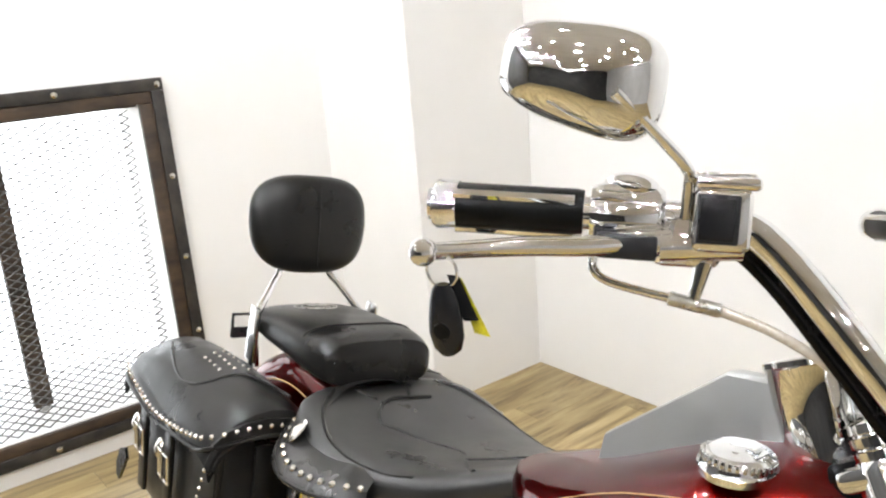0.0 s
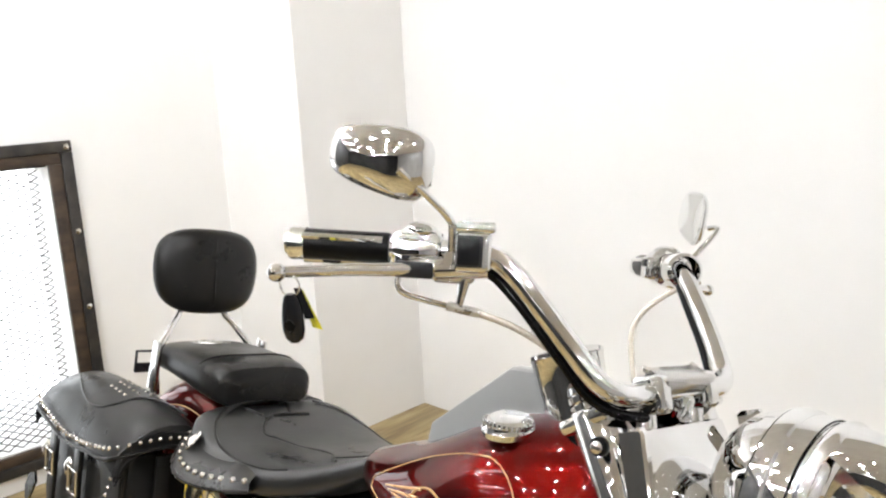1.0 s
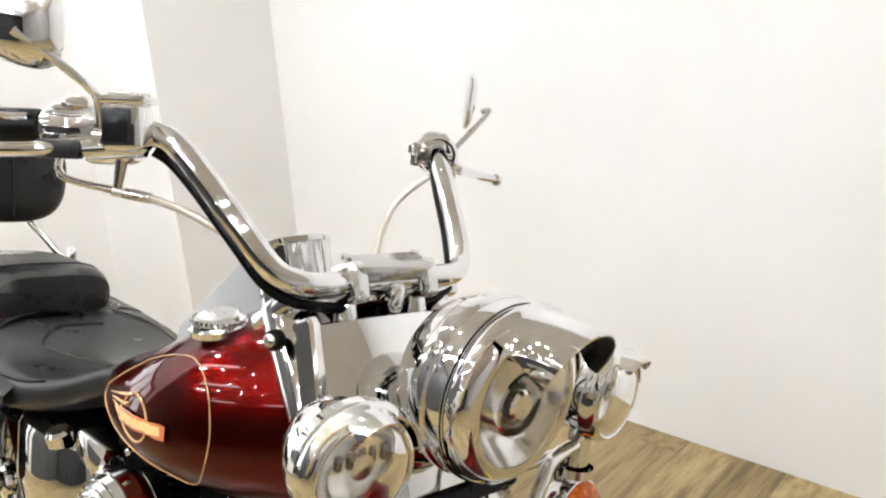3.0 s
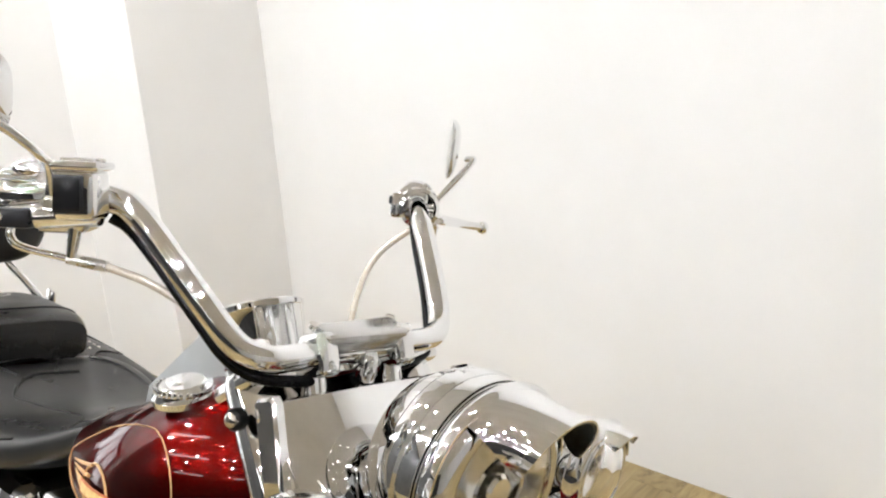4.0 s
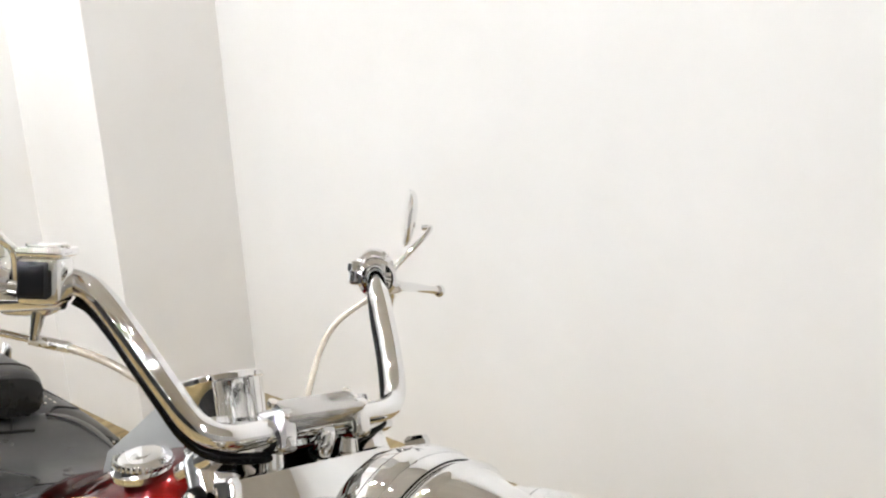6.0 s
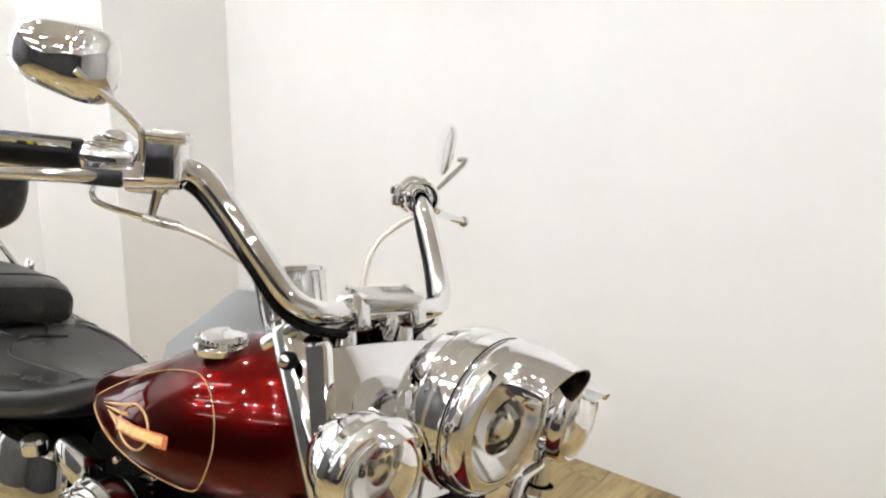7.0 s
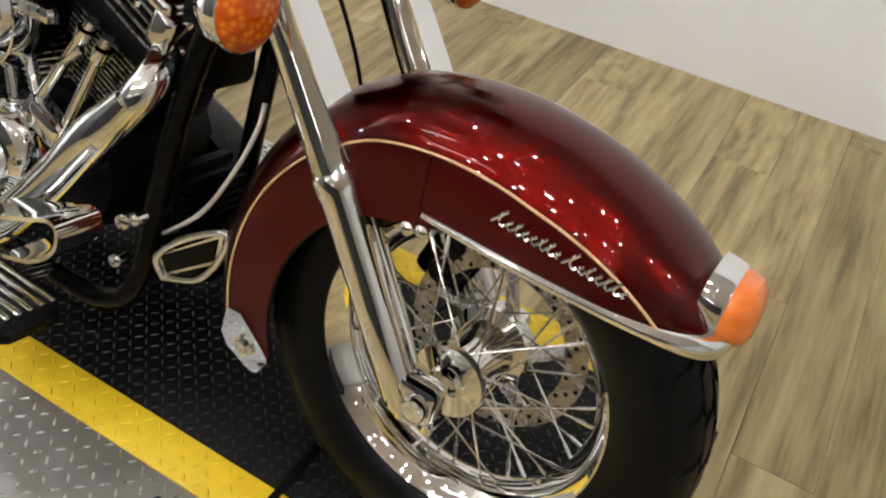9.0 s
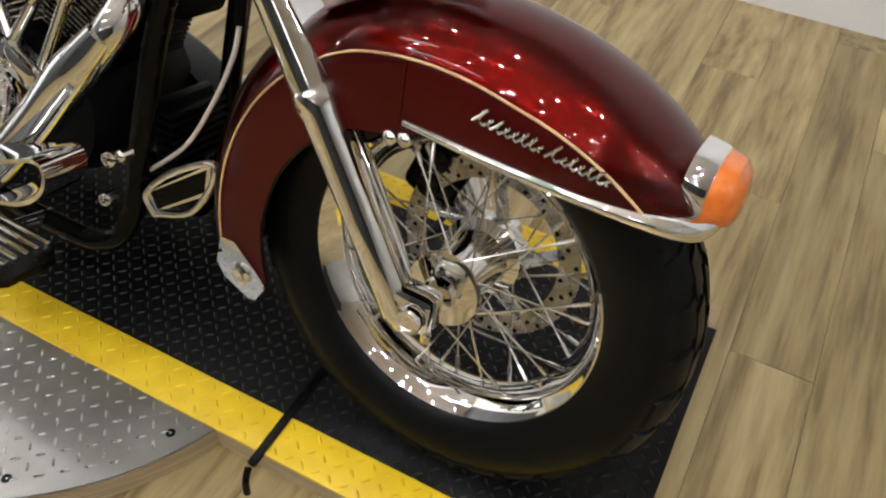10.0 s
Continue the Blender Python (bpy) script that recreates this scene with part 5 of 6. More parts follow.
seam(on_seat([(-1.33, -0.062), (-1.355, -0.078), (-1.40, -0.056), (-1.428, -0.015), (-1.425, 0.03), (-1.418, 0.07)]), "seam", seat)
seam(on_seat([(-1.33, -0.062), (-1.285, -0.038), (-1.235, -0.010), (-1.20, -0.006), (-1.165, -0.03), (-1.11, -0.068), (-1.06, -0.098)]), "seam", seat)
seam(on_seat([(-1.47, -0.07), (-1.43, -0.045)]), "seam", seat)
seam(on_seat([(-1.48, 0.045), (-1.422, 0.025)]), "seam", seat)
seam(on_seat([(-1.165, -0.03), (-1.12, 0.04), (-1.06, 0.098)]), "seam", seat)
for s in (-1, 1):
    seam(on_seat([(-1.475, s * 0.115), (-1.42, s * 0.165), (-1.34, s * 0.19), (-1.26, s * 0.185), (-1.19, s * 0.168), (-1.14, s * 0.15)]), "seam", seat, 0.003)

PIL = [(-1.496, 0.104, 0.800, 0.742), (-1.508, 0.122, 0.834, 0.738), (-1.56, 0.134, 0.842, 0.742), (-1.63, 0.138, 0.838, 0.752), (-1.76, 0.136, 0.836, 0.760), (-1.85, 0.126, 0.828, 0.762), (-1.89, 0.105, 0.812, 0.766), (-1.905, 0.08, 0.795, 0.77)]
pil = part("pillion_seat", cushion(PIL, 0.55, 48, 0.0), leather, bike, "black leather pillion pad")
for r, k0 in ((0.050, 1.0), (0.034, 1.0)):
    part("embossed_ring", tube([(-1.80 + r * 0.8 * math.cos(a), r * math.sin(a), seat_top(-1.80 + r * 0.8 * math.cos(a), r * math.sin(a), PIL, 0, 0.55) + 0.0005) for a in [2 * math.pi * k / 40 for k in range(41)]], 0.0014, 6, False), satin, pil, "pale embroidered ring")
part("embossed_bar", box((-1.80, 0, 0.8352), (0.012, 0.070, 0.002), 0.0008), satin, pil, "pale embroidered bar")
part("pillion_strap", tube([(-1.60, y, seat_top(-1.60, y, PIL, 0, 0.55) + 0.001) for y in [-0.128 + 0.256 * k / 20 for k in range(21)]], 0.0025, 6, False), leather, pil)

# backrest
def pad_ring(k, off):
    out = []
    for i in range(48):
        a = 2 * math.pi * i / 48
        x, y = math.copysign(abs(math.cos(a)) ** 0.66, math.cos(a)), math.copysign(abs(math.sin(a)) ** 0.66, math.sin(a))
        out.append(Vector((-1.895 + off - 0.10 * (0.112 * k * y) - 0.018 * (x * k) ** 2, 0.020 + (0.148 - 0.010 * (y < 0) * -y) * k * x, 1.008 + 0.114 * k * y)))
    return out


pad = part("backrest", loft([pad_ring(0.1, 0.034), pad_ring(0.6, 0.033), pad_ring(0.85, 0.027), pad_ring(0.96, 0.017), pad_ring(1.0, 0.004), pad_ring(0.99, -0.010), pad_ring(0.93, -0.020), pad_ring(0.1, -0.022)]), leather, bike, "rounded black leather backrest pad")
part("seam", tube([(-1.8575 - 0.10 * z, 0.020, 1.008 + z) for z in [-0.095 + 0.19 * k / 12 for k in range(13)]], 0.0016, 6, False), leather, pad)
for s in (-1, 1):
    part("backrest_post", tube([(-1.905, s * 0.055 + 0.008, 0.97), (-1.890, s * 0.062 + 0.007, 0.90), (-1.868, s * 0.086 + 0.005, 0.868), (-1.835, s * 0.118, 0.828), (-1.825, s * 0.135, 0.79), (-1.80, s * 0.140, 0.70)], [0.008, 0.008, 0.008, 0.009, 0.011, 0.012], 12), chrome, bike, "chrome backrest post")
    part("side_plate", box((-1.802, s * 0.146, 0.775), (0.042, 0.010, 0.125), 0.003, Matrix.Rotation(0.12, 4, "Y")), chrome, bike, "chrome side plate")
part("plate_holder", join(tube([(-2.0, -0.115, 0.715), (-2.0, -0.05, 0.715), (-2.0, -0.05, 0.770), (-2.0, -0.115, 0.770), (-2.0, -0.115, 0.715)], 0.0045, 8, False), box((-2.0, -0.083, 0.727), (0.008, 0.065, 0.022), 0.002), tube([(-1.99, -0.06, 0.74), (-1.90, -0.06, 0.74)], 0.006, 8, False)), black_plastic, bike, "small black rear bracket")

# rear fender and wheel
RH = Vector((-1.638, 0, 0.318))
rows = []
for i in range(41):
    th = radians(20 + 150 * i / 40)
    R2 = 0.452
    prof = [(0, R2), (0.04, R2 - 0.003), (0.08, R2 - 0.014), (0.105, R2 - 0.035), (0.117, R2 - 0.07), (0.118, R2 - 0.15)]
    full = [(-y, r) for y, r in reversed(prof)] + prof[1:]
    rows.append([RH + Vector((r * math.cos(th), y, r * math.sin(th))) for y, r in full])
rf = part("rear_fender", loft(rows, False, False), red, bike, "candy red rear fender")
for s in (-1, 1):
    part("pinstripe", tube([RH + Vector((0.386 * math.cos(t), s * 0.1185, 0.386 * math.sin(t))) for t in [radians(30 + 130 * k / 40) for k in range(41)]], 0.0018, 6, False), gold, rf, "thin gold pinstripe")
rw = part("rear_wheel", lathe(rim_prof, RH, (0, 1, 0), 64), chrome, bike, "chrome rear wheel rim")
part("tyre", lathe([(y * 1.1, r) for y, r in tyre_prof], RH, (0, 1, 0), 72), rubber, rw, "black rubber tyre")
part("hub", lathe(hub_prof, RH, (0, 1, 0), 32), chrome, rw)
for k in range(40):
    o = new("spoke", spoke_mesh[(-1 if k % 2 == 0 else 1, 1 if (k // 2) % 2 == 0 else -1)])
    o.parent = rw
    o.matrix_local = Matrix.Translation(RH) @ Matrix.Rotation(-2 * math.pi * k / 40, 4, "Y")

# ---- saddlebags ----
for s in (-1, 1):
    B = Matrix() if s < 0 else Matrix.Translation((0.0, -0.03, -0.03)) @ Matrix.Diagonal((1, -1, 1, 1))
    rings = []
    for x, k in ((-1.515, 0.90), (-1.52, 0.97), (-1.54, 1.0), (-1.75, 1.03), (-1.97, 1.0), (-1.99, 0.97), (-1.995, 0.9)):
        rings.append([(x, -0.245 + a * 0.155 * k, 0.515 + b * 0.29 * k - 0.02 * (a + 0.5)) for a, b in rounded(1, 1, 0.2, 5)])
    bag = part("saddlebag", moved(loft(rings), B), leather, bike, "black studded leather saddlebag")
    # the lid drapes over the front, back and outer side
    prof = [(-0.160, 0.690), (-0.172, 0.712), (-0.20, 0.727), (-0.235, 0.730), (-0.27, 0.724), (-0.302, 0.711), (-0.328, 0.694), (-0.346, 0.670), (-0.357, 0.640), (-0.352, 0.636), (-0.339, 0.664), (-0.322, 0.685), (-0.298, 0.701), (-0.268, 0.713), (-0.235, 0.719), (-0.20, 0.716), (-0.172, 0.703), (-0.164, 0.688)]
    rings = []
    for x, drop, shrink in ((-1.476, 0.036, 0.94), (-1.474, 0.024, 0.96), (-1.480, 0.010, 0.985), (-1.505, 0.002, 1.0), (-1.56, -0.004, 1.01), (-1.65, -0.008, 1.015), (-1.76, -0.010, 1.02), (-1.90, -0.004, 1.01), (-1.99, 0.006, 1.0), (-2.015, 0.018, 0.98), (-2.022, 0.05, 0.93)):
        sag = 0.016 * math.exp(-((x + 1.77) / 0.13) ** 2)
        rings.append([(x, -0.245 + (y + 0.245) * shrink, z - drop * (1.0 if z > 0.6 else 0.4) - sag * (z < 0.68)) for y, z in prof])
    lid = part("lid", moved(loft(rings), B), leather, bag, "leather bag lid")
    front = [[(-1.478 + o, y, z) for y, z in ((-0.165, 0.690), (-0.20, 0.704), (-0.245, 0.708), (-0.285, 0.703), (-0.320, 0.692), (-0.346, 0.670), (-0.338, 0.658), (-0.30, 0.666), (-0.25, 0.672), (-0.20, 0.667), (-0.162, 0.669))] for o in (0.0, 0.007)]
    part("lid_front", moved(loft(front), B), leather, lid, "leather lid front")

    def lid_z(y):
        return float(np.interp(-y, [-q[0] for q in prof[:8]], [q[1] for q in prof[:8]])) + 0.0085

    part("seam", moved(tube([(x, y, lid_z(y)) for x, y in ((-1.93, -0.280), (-1.88, -0.294), (-1.80, -0.312), (-1.73, -0.320), (-1.68, -0.312), (-1.655, -0.285), (-1.645, -0.238), (-1.60, -0.205), (-1.53, -0.178))], 0.0035, 6), B), leather, lid)
    part("binding", moved(tube([(-1.470, -0.17, 0.672), (-1.469, -0.25, 0.676), (-1.470, -0.31, 0.670), (-1.480, -0.350, 0.662), (-1.52, -0.360, 0.648), (-1.60, -0.363, 0.640), (-1.70, -0.365, 0.628), (-1.77, -0.366, 0.624), (-1.85, -0.364, 0.630), (-1.95, -0.361, 0.638), (-2.01, -0.352, 0.640)], 0.0045, 8), B), leather, lid, "rolled leather hem")
    path = [(-1.470, -0.175, 0.688), (-1.469, -0.215, 0.693), (-1.469, -0.26, 0.695), (-1.470, -0.30, 0.691), (-1.478, -0.338, 0.684), (-1.50, -0.357, 0.676), (-1.56, -0.362, 0.664), (-1.65, -0.3645, 0.650), (-1.76, -0.3655, 0.642), (-1.86, -0.363, 0.650), (-1.95, -0.360, 0.658), (-2.01, -0.349, 0.664)]
    ln2, dist = smooth_path(path, 24), 0.0
    for a, b in zip(ln2, ln2[1:]):
        dist += (b - a).length
        if dist >= 0.0215:
            dist -= 0.0215
            stud(B @ b, (1, 0, 0.1) if b.x > -1.480 else (0, s, 0.35), lid, 0.95)
    for i in range(3):
        for j in range(6 - i):
            y = -0.203 - 0.027 * i
            stud(B @ Vector((-1.675 - 0.028 * j - 0.01 * i, y, lid_z(y) - 0.0005)), (0, 0, 1), lid, 0.85)
    for cc3, sz in (((-1.503, -0.235, 0.545), (0.008, 0.034, 0.20)), ((-1.715, -0.340, 0.53), (0.040, 0.010, 0.22)), ((-1.885, -0.340, 0.53), (0.040, 0.010, 0.22))):
        part("strap", moved(box(cc3, sz, 0.003), B), leather, bag, "leather strap")
    for x, z in ((-1.715, 0.510), (-1.885, 0.505)):
        part("buckle", moved(join(tube([(x - 0.028, -0.349, z), (x + 0.028, -0.349, z), (x + 0.028, -0.352, z + 0.055), (x - 0.028, -0.352, z + 0.055), (x - 0.028, -0.349, z)], 0.0042, 8, False), tube([(x, -0.354, z), (x, -0.354, z + 0.06)], 0.003, 6, False)), B), stud_metal, bag, "nickel buckle")
        part("concho", moved(lathe([(0, 0.021), (0.003, 0.019), (0.006, 0.011), (0.009, 0.004), (0.009, 0)], (x - 0.052, -0.345, z + 0.045), (0, -1, 0.2), 14), B), stud_metal, bag, "nickel concho")
    part("strap_end", moved(loft([[(x, y, z) for x, z in ((-1.99, 0.470), (-2.03, 0.455), (-2.055, 0.415), (-2.05, 0.385), (-2.03, 0.380), (-2.005, 0.41), (-1.975, 0.45))] for y in (-0.352, -0.346)]), B), leather, bag, "loose strap end")
    for k in range(6):
        stud(B @ Vector((-1.524 - 0.010 * k, -0.3335, 0.620 - 0.0215 * k)), (0, s, 0), bag, 0.85)
    part("binding", moved(tube([(-1.512, -0.31, 0.64), (-1.514, -0.315, 0.52), (-1.516, -0.315, 0.40)], 0.005, 8), B), leather, bag)

# ---- engine ----
CR = Vector((-0.715, 0, 0.345))
part("intake_block", box((-0.62, 0, 0.60), (0.30, 0.11, 0.15), 0.02), black_fin, bike, "black engine mount under the tank")
part("rear_block", box((-0.92, 0, 0.56), (0.24, 0.13, 0.22), 0.02), black_fin, bike, "black engine mount")
part("gearbox", box((-0.93, 0, 0.31), (0.26, 0.2, 0.2), 0.03), black_fin, bike, "black gearbox case")
part("crankcase", join(lathe([(-0.11, 0.02), (-0.11, 0.085), (-0.10, 0.115), (-0.06, 0.128), (0.06, 0.128), (0.11, 0.11), (0.115, 0.0)], CR, (0, 1, 0), 40)), black_fin, bike, "black engine cases")
for tilt in (1, -1):
    ax = Vector((math.sin(radians(24 * tilt)), 0, math.cos(radians(24 * tilt))))
    side = Vector((ax.z, 0, -ax.x))
    R3 = Matrix.Translation(CR) @ Matrix(((side.x, 0, ax.x, 0), (0, 1, 0, 0), (side.z, 0, ax.z, 0), (0, 0, 0, 1)))
    cyl = part("cylinder", moved(lathe([(0.10, 0.056), (0.25, 0.058)], (0, 0, 0), (0, 0, 1), 24), R3), black_fin, bike, "black finned cylinder")
    for k in range(14):
        z, w2 = 0.118 + 0.0095 * k, (0.145 if k < 8 else 0.165)
        part("fin", moved(box((0, 0, z), (w2, w2 + 0.02, 0.0035), 0.0), R3), black_fin, cyl)
    tagged(part("fin_edge", join(*[moved(box((0, -(0.0835 if k < 8 else 0.0935), 0.118 + 0.0095 * k), (0.13 if k < 8 else 0.15, 0.002, 0.0022)), R3) for k in range(14)]), satin, cyl, "polished fin edges"), kind="stuff")
    part("head", moved(box((0, 0, 0.265), (0.15, 0.19, 0.05), 0.012), R3), black_fin, cyl, "black cylinder head")
    rk = part("rocker_box", moved(join(*[box((0.0, 0, 0.292 + 0.013 * q), (0.155 - 0.006 * q, 0.195 - 0.006 * q, 0.010), 0.003) for q in range(4)], box((0.0, 0, 0.31), (0.135, 0.175, 0.05), 0.01)), R3), black_gloss, bike, "ribbed black rocker box")
    tagged(part("rib_edge", join(*[moved(box((0, -0.0985 + 0.003 * q, 0.292 + 0.013 * q), (0.150 - 0.006 * q, 0.002, 0.0028)), R3) for q in range(4)]), satin, rk, "polished rib edges"), kind="stuff")
    if tilt > 0:
        part("end_cover", moved(join(box((0.010, -0.050, 0.352), (0.130, 0.090, 0.026), 0.010, None, 3), box((0.072, -0.055, 0.322), (0.045, 0.085, 0.060), 0.012, None, 3), box((0.088, -0.050, 0.290), (0.028, 0.06, 0.040), 0.010, None, 3)), R3), chrome, rk, "chrome cover on the cylinder's head")
    part("bolts", moved(join(*[lathe([(0, 0.008), (0.008, 0.008), (0.010, 0.005), (0.0105, 0)], (dx, -0.085, 0.322), (0, -0.2, 1), 10) for dx in (-0.06, -0.02, 0.02, 0.06)]), R3), stud_metal, rk)
    for dx in (-0.018, 0.016):
        tq = moved(join(tube([(dx * 1.9 - 0.01 * tilt, -0.135, 0.085), (dx, -0.112, 0.262)], 0.0095, 14, False), lathe([(0, 0.014), (0.012, 0.014), (0.014, 0.011)], (dx * 1.9 - 0.01 * tilt, -0.135, 0.085), (0, 0.1, 1), 14), lathe([(-0.012, 0.012), (0.0, 0.014), (0.01, 0.014)], (dx * 1.15, -0.116, 0.235), (0, 0.1, 1), 14)), R3)
        part("pushrod_tube", tq, chrome, bike, "chrome pushrod tube")
    part("lifter_block", moved(box((-0.01 * tilt, -0.132, 0.075), (0.075, 0.04, 0.045), 0.010), R3), chrome, bike, "chrome lifter block")
part("frame_bolt", lathe([(-0.02, 0.013), (0.004, 0.013), (0.006, 0.009), (0.010, 0.008), (0.011, 0)], (-0.437, -0.10, 0.722), (0.3, -1, 0.1), 16), stud_metal, bike)
cc = Vector((-0.795, -0.14, 0.332))
cam_cover = part("cam_cover", join(lathe([(-0.03, 0.098), (0.02, 0.096), (0.035, 0.086), (0.040, 0.062), (0.058, 0.056), (0.066, 0.045), (0.068, 0.0)], cc, (0, -1, 0), 40), box((-0.86, -0.15, 0.322), (0.10, 0.05, 0.10), 0.02)), chrome, bike, "rounded chrome cam cover")
for k in range(6):
    a = 2 * math.pi * k / 6 + 0.3
    part("cover_screw", lathe([(0, 0.0075), (0.008, 0.0075), (0.009, 0.005), (0.009, 0)], cc + Vector((0.084 * math.cos(a), -0.033, 0.084 * math.sin(a))), (0, -1, 0), 10), stud_metal, cam_cover)

ac = Vector((-0.812, -0.110, 0.572))
dome = [(0.0, 0.06), (0.012, 0.094), (0.022, 0.101), (0.032, 0.103), (0.040, 0.1015)]
for r in (0.096, 0.087, 0.078, 0.069, 0.060, 0.051):
    u = 0.030 + 0.078 * math.sqrt(1 - (r / 0.104) ** 2)
    dome += [(u, r + 0.0034), (u + 0.0006, r + 0.0008), (u - 0.0010, r), (u + 0.0012, r - 0.0008)]
dome += [(0.101, 0.044), (0.108, 0.042), (0.113, 0.037), (0.115, 0.028), (0.1155, 0.012), (0.1155, 0)]
air = part("air_cleaner", lathe(dome, ac, (0, -1, 0), 64), chrome, bike, "domed chrome air cleaner cover with fine rings")
part("centre_screw", lathe([(0.115, 0.010), (0.120, 0.009), (0.121, 0)], ac, (0, -1, 0), 6), black_plastic, air)
part("backing_plate", lathe([(-0.01, 0.0), (-0.01, 0.094), (0.006, 0.095)], ac, (0, -1, 0), 40), black_fin, air)
part("breather", join(box((-0.69, -0.14, 0.585), (0.04, 0.02, 0.024), 0.005), tube([(-0.70, -0.12, 0.50), (-0.66, -0.13, 0.525), (-0.63, -0.125, 0.55)], 0.006, 8)), chrome, bike)

# exhaust
FP = [(-0.545, -0.06, 0.575), (-0.505, -0.10, 0.568), (-0.500, -0.135, 0.535), (-0.545, -0.155, 0.465), (-0.615, -0.168, 0.370), (-0.70, -0.185, 0.272), (-0.765, -0.20, 0.215), (-0.85, -0.215, 0.188), (-1.10, -0.232, 0.180), (-1.5, -0.25, 0.185)]
ex = part("front_exhaust", tube(FP, 0.025, 18), chrome, bike, "chrome front exhaust pipe")
part("heat_shield", tube([(-0.505, -0.148, 0.528), (-0.548, -0.168, 0.466), (-0.617, -0.182, 0.372), (-0.70, -0.200, 0.275), (-0.762, -0.214, 0.22)], [0.022, 0.031, 0.032, 0.032, 0.026], 18), chrome, ex, "chrome heat shield")
part("muffler", tube([(-1.45, -0.25, 0.185), (-1.55, -0.252, 0.19), (-1.8, -0.258, 0.197), (-1.98, -0.262, 0.20)], [0.028, 0.045, 0.045, 0.040], 20), chrome, ex, "chrome muffler")
EP = [(-0.90, -0.09, 0.535), (-0.90, -0.145, 0.520), (-0.885, -0.185, 0.490), (-0.880, -0.205, 0.430), (-0.905, -0.215, 0.365), (-0.97, -0.222, 0.300), (-1.08, -0.228, 0.255), (-1.25, -0.238, 0.245), (-1.6, -0.255, 0.27)]
part("rear_exhaust", tube(EP, [0.02, 0.021, 0.022, 0.0235, 0.0245, 0.026, 0.028, 0.029], 18), chrome, bike, "chrome rear exhaust pipe")
part("rear_muffler", tube([(-1.55, -0.255, 0.268), (-1.66, -0.258, 0.275), (-1.92, -0.262, 0.285)], [0.028, 0.045, 0.042], 20), chrome, bike, "chrome muffler")

# oil tank cover, battery side and frame
rings = []
for z, k in ((0.440, 0.94), (0.450, 0.99), (0.53, 1.02), (0.615, 1.0), (0.63, 0.95)):
    rings.append([(-1.165 + 0.150 * k * math.cos(a), -0.055 - 0.115 * k * max(math.sin(a), 0) ** 0.7, z) for a in [math.pi * q / 24 for q in range(25)]] + [(-1.165 - 0.150 * k, 0.02, z), (-1.165 + 0.150 * k, 0.02, z)])
oil = part("oil_tank", loft(rings), chrome, bike, "rounded chrome oil tank cover")
part("filler", lathe([(0, 0.024), (0.02, 0.024), (0.026, 0.018), (0.026, 0)], (-1.07, -0.145, 0.628), (0, -0.3, 1), 20), chrome, oil, "chrome oil filler")
part("coil_cover", box((-0.955, -0.125, 0.645), (0.10, 0.05, 0.05), 0.010, Matrix.Rotation(0.2, 4, "Y")), chrome, bike, "small chrome cover under the tank")
for x, z in ((-0.80, 0.708), (-0.61, 0.698)):
    part("tank_bolt", ball((x, -0.150, z), 0.0065, 12, 7), stud_metal, bike)
part("frame_backbone", join(tube([(-0.37, 0, 0.90), (-0.50, 0, 0.82), (-0.85, 0, 0.74), (-1.15, 0, 0.64), (-1.35, 0, 0.60)], 0.024, 14), tube([(-1.15, -0.12, 0.62), (-1.35, -0.14, 0.60), (-1.60, -0.14, 0.64)], 0.016, 12), tube([(-1.15, 0.12, 0.62), (-1.35, 0.14, 0.60), (-1.60, 0.14, 0.64)], 0.016, 12)), black_gloss, bike, "black frame tubes")
for s in (-1, 1):
    part("down_tube", tube([(-0.39, s * 0.035, 0.78), (-0.435, s * 0.060, 0.68), (-0.478, s * 0.080, 0.53), (-0.512, s * 0.092, 0.34), (-0.530, s * 0.10, 0.22), (-0.575, s * 0.115, 0.155), (-0.70, s * 0.13, 0.145), (-1.2, s * 0.14, 0.16), (-1.5, s * 0.14, 0.25)], 0.0175, 14), black_gloss, bike, "black frame down tube")
reg = part("regulator", box((-0.515, 0, 0.345), (0.02, 0.11, 0.11), 0.004), black_fin, bike, "finned black regulator")
for k in range(7):
    part("fin", box((-0.50, 0, 0.30 + 0.014 * k), (0.035, 0.115, 0.006), 0.001), black_fin, reg)
part("oil_filter", lathe([(0, 0.037), (0.09, 0.038), (0.097, 0.033), (0.098, 0)], (-0.565, 0, 0.24), (1, 0, -0.15), 28), black_gloss, bike, "black oil filter")
part("horn_cover", join(tube([(-0.482, -0.10, 0.238), (-0.420, -0.085, 0.262), (-0.385, -0.075, 0.325), (-0.392, -0.075, 0.352), (-0.455, -0.092, 0.315), (-0.492, -0.104, 0.272), (-0.482, -0.10, 0.238)], 0.0058, 10, True, 5), loft([[(-0.482, -0.098, 0.240), (-0.392, -0.074, 0.300), (-0.392, -0.074, 0.350), (-0.490, -0.102, 0.275)], [(-0.525, -0.06, 0.235), (-0.44, -0.04, 0.29), (-0.44, -0.04, 0.335), (-0.53, -0.06, 0.27)]])), chrome, bike, "small chrome pedal pad with a raised rim")
part("pad_rubber", loft([[(-0.474, -0.101, 0.250), (-0.402, -0.081, 0.300), (-0.398, -0.079, 0.338), (-0.484, -0.104, 0.276)], [(-0.474, -0.099, 0.250), (-0.402, -0.079, 0.300), (-0.398, -0.077, 0.338), (-0.484, -0.102, 0.276)]]), black_gloss, bike)
